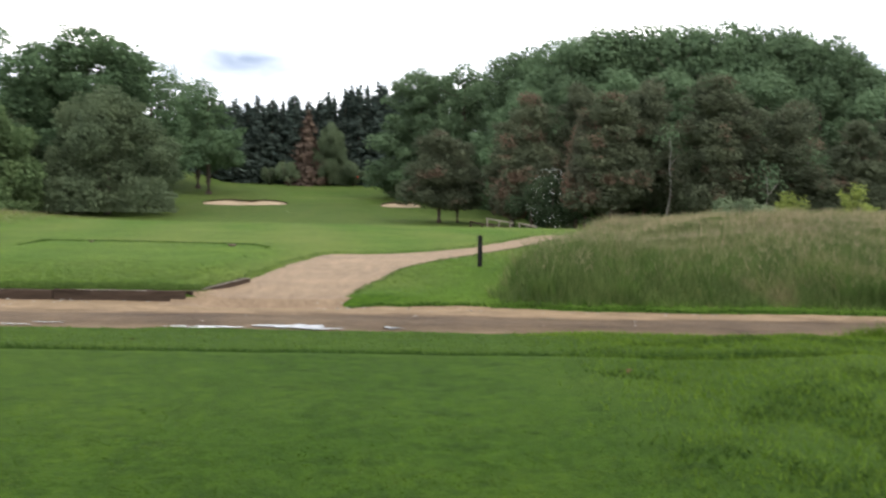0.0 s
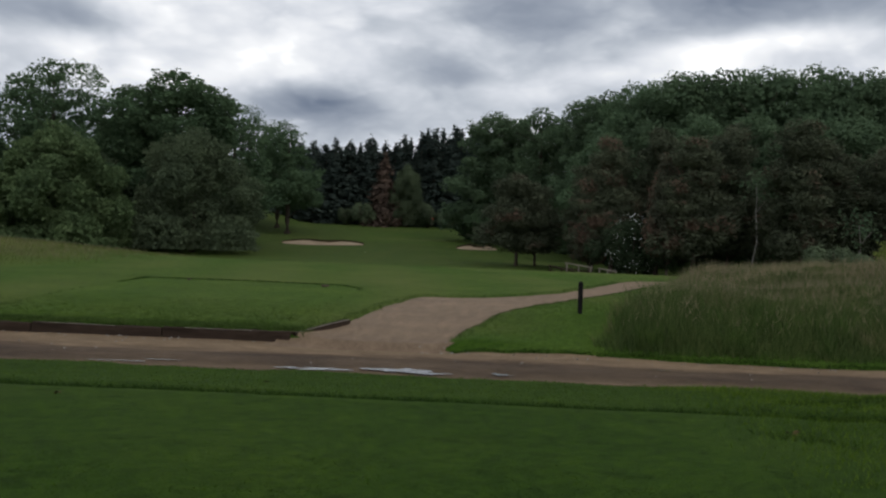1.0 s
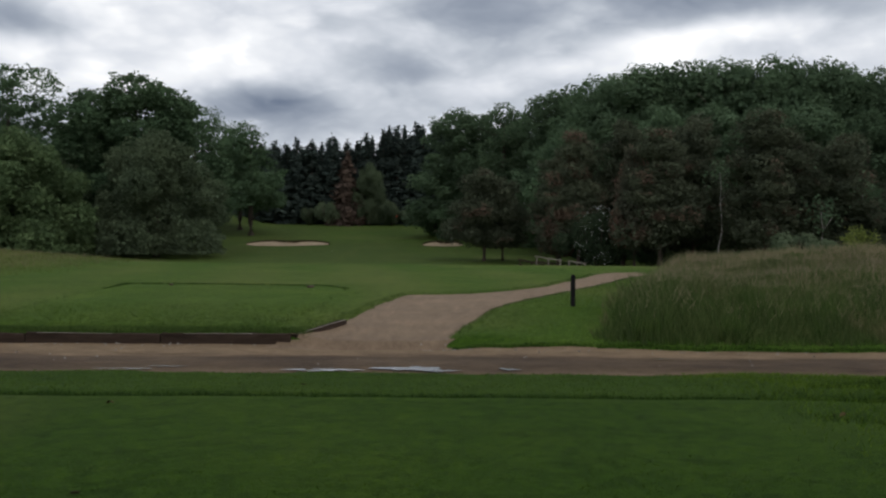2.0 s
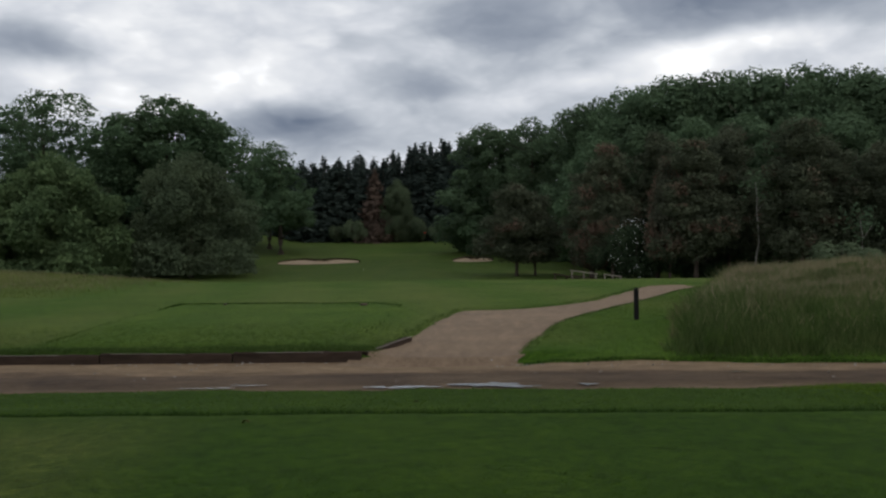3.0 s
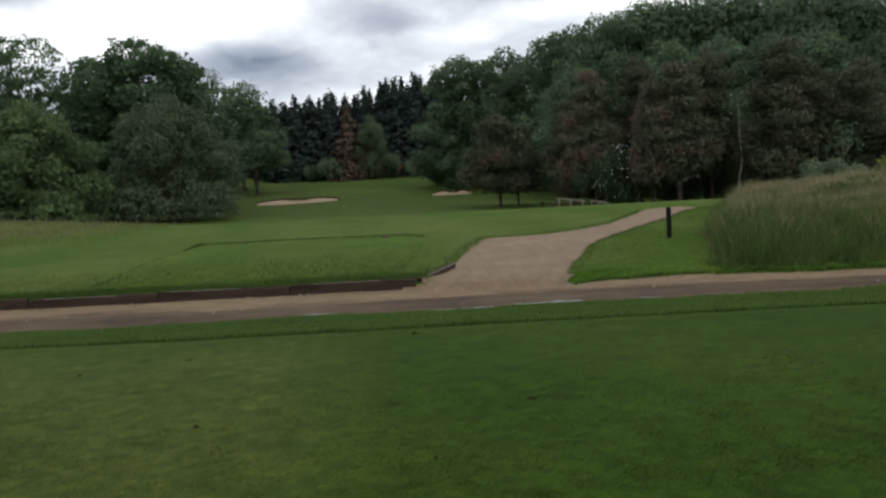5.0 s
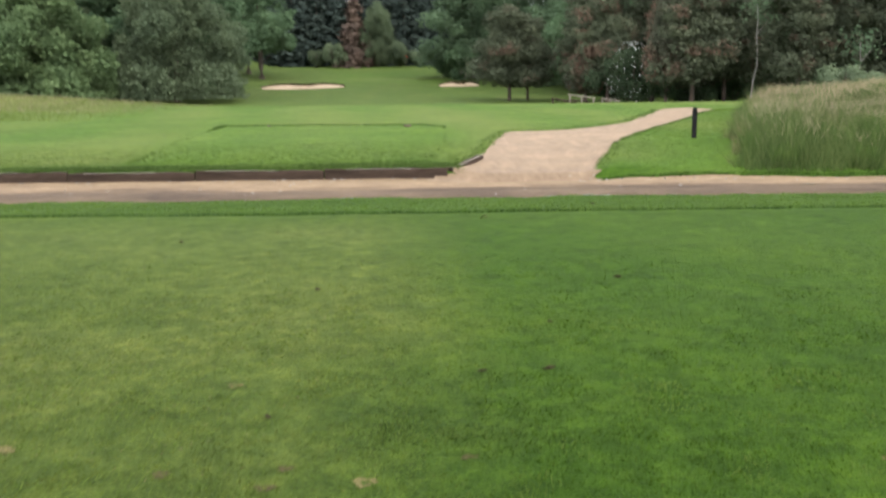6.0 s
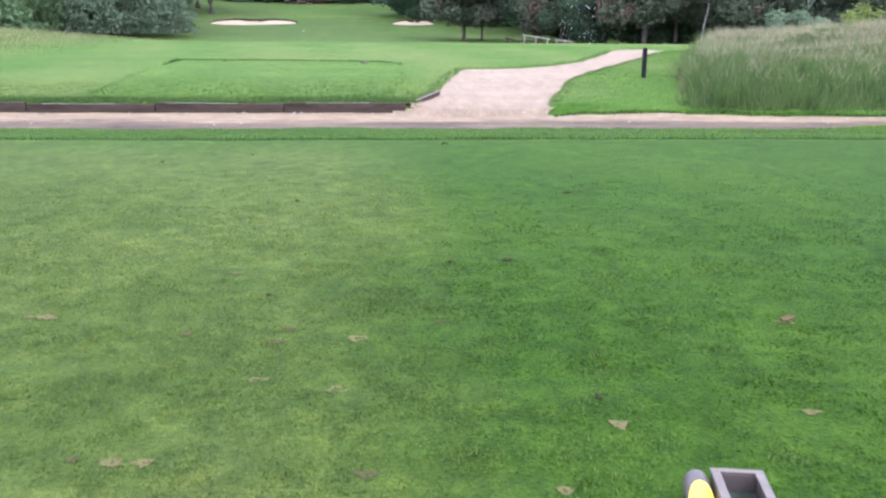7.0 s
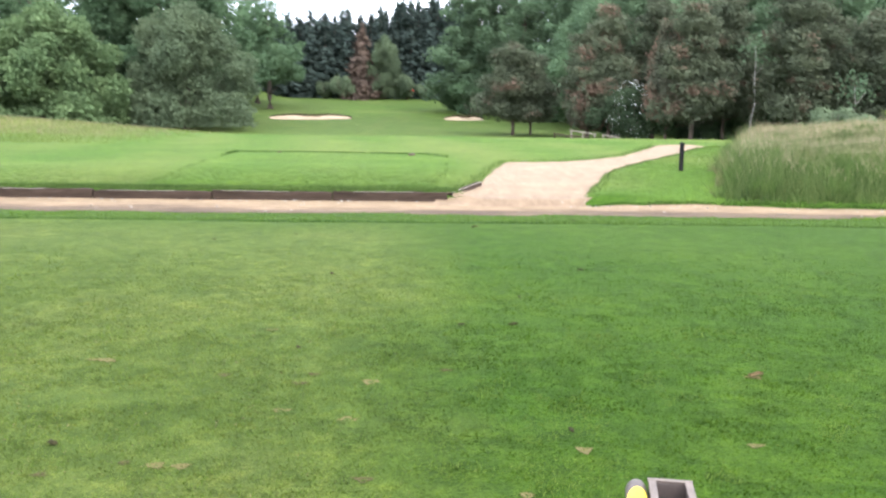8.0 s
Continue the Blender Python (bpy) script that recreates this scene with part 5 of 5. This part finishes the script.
blades("rough_grass", scatter(0.4, 9, 2.0, 11.5, 60000, 103, lambda x, y, r: r < smoothstep(0.3, 1.6, x)), 0.050, 0.009, ROUGH_BLADE, "lumpy uncut green grass beside the tee", 0.8, 3, 0.004)
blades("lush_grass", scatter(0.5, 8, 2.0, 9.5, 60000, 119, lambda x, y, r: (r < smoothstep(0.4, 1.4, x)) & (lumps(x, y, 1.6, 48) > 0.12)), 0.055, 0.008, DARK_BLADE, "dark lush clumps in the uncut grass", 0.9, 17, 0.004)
blades("corner_grass", scatter(-3, 8, 16.2, 38, 80000, 104, lambda x, y, r: (trail(x, y) < 0.0) & (x > -2.4 + 0.36 * (y - 16.5) * (y > 16.5)) & (inside(TALL_POLY, x, y) < 0.4)), 0.032, 0.012, VERGE_BLADE, "short green grass round the marker post", 0.7, 4, 0.004)
blades("edge_grass", scatter(-19, -4.6, 17.03, 17.5, 16000, 105), 0.085, 0.012, MEADOW_BLADE, "grass hanging over the sleepers", 1.1, 5, 0.01)
edge_xy = scatter(-5, 5, 17.2, 38, 60000, 106, lambda x, y, r: (trail(x, y) < 0.03) & (trail(x, y) > -0.28) & (inside(TALL_POLY, x, y) < 0))
blades("edge_grass", edge_xy, 0.07, 0.012, MEADOW_BLADE, "grass fringe along the gravel path", 0.8, 6, 0.005)
blades("plateau_grass", scatter(-22, -4, 17.2, 22, 60000, 107, lambda x, y, r: (trail(x, y) < -0.02) & (r < np.clip(1.2 - 0.25 * (y - 17), 0, 1))), 0.024, 0.012, BLADE, "mown green grass of the second tee", 0.9, 7, 0.004)
# the shadow line at the track's far edge is put into dark blades
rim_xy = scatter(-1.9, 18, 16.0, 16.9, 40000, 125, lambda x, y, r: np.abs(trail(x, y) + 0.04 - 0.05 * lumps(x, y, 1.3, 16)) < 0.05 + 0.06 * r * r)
blades("lush_grass", rim_xy, 0.050, 0.012, DARK_BLADE, "ragged grass edge along the track, its shadow line put into dark blades", 0.9, 18, 0.006)
# a band of dark-coloured blades stands in for the lip's shade
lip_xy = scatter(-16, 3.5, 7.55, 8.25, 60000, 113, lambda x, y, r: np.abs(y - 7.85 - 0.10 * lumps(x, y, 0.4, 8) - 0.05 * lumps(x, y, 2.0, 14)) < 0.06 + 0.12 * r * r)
blades("lush_grass", lip_xy, 0.060, 0.011, DARK_BLADE, "longer grass along the tee's edge, coloured dark for the shaded lip", 0.8, 13, 0.004)
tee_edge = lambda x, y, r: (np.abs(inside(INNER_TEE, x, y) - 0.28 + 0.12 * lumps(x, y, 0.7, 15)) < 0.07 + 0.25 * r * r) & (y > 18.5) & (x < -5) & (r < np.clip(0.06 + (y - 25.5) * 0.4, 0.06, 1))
blades("lush_grass", scatter(-15, -5, 18, 31, 90000, 114, tee_edge), 0.065, 0.020, DARK_BLADE, "longer dark grass round the second tee", 0.8, 14, 0.004)
bank = lambda x, y, r: r < smoothstep(-17, -25, x)
blades("rough_grass", scatter(-46, -17, 33, 57, 70000, 108, bank), 0.15, 0.018, TUFT_BLADE, "rough grass bank beside the second tee", 0.6, 8, 0.02)
blades("dry_grass", scatter(-46, -18, 38, 57, 26000, 109, bank), 0.24, 0.010, SEED_HEAD, "dry seeding grass on the rough bank", 0.4, 9, 0.02)

tall_keep = lambda x, y, r: (inside(TALL_POLY, x, y) > -0.1 + 0.3 * lumps(x, y, 1.1, 41) + 0.5 * (r - 0.5) ** 3) & (lumps(x, y, 0.8, 42) > -0.7) & (r < np.clip(1.5 - 0.05 * (x - 4), 0.35, 1))
tx, ty = scatter(0.5, 32, 16.6, 37.5, 270000, 110, tall_keep)
end = 1 - smoothstep(1.2, 4.6, tx - 0.25 * (ty - 17))
rim = inside(TALL_POLY, tx, ty) + 0.5 * lumps(tx, ty, 0.9, 45)
hgt = (0.53 + 0.26 * end + 0.22 * lumps(tx, ty, 0.6, 43) + 0.16 * lumps(tx, ty, 1.9, 44)) * (0.42 + 0.58 * smoothstep(-0.3, 0.75, rim))
blades("tall_grass", (tx, ty), hgt, 0.015, TALL_BLADE, "thick tall meadow grass on the mound", 0.65, 10, 0.02)
clump = scatter(0.9, 14, 16.8, 19.5, 34000, 118, lambda x, y, r: (inside(TALL_POLY, x, y) > 0.1) & (lumps(x, y, 0.9, 46) > 0.15))
blades("tall_grass", clump, 0.50, 0.017, MEADOW_BLADE, "lush green clumps at the meadow's edge", 0.5, 16, 0.02, 2)
k = np.random.default_rng(3).random(len(tx)) < (0.07 + 0.34 * smoothstep(17.6, 25, ty + 2.0 * lumps(tx, ty, 0.5, 47))) * smoothstep(-0.1, 0.8, inside(TALL_POLY, tx, ty))
sx, sy, sh = tx[k], ty[k], hgt[k]
blades("seed_grass", (sx, sy), sh * 0.40, 0.009, SEED_HEAD, "brown feathery seed heads over the tall grass", 0.8, 11, 0, 1, lambda x, y: turf_height(x, y) + 0.72 * sh)
blades("tall_grass", scatter(5.2, 7.2, 11.0, 12.3, 3500, 112), 0.26, 0.012, ROUGH_BLADE, "tuft of longer grass by the track", 0.6, 12, 0.02, 2)
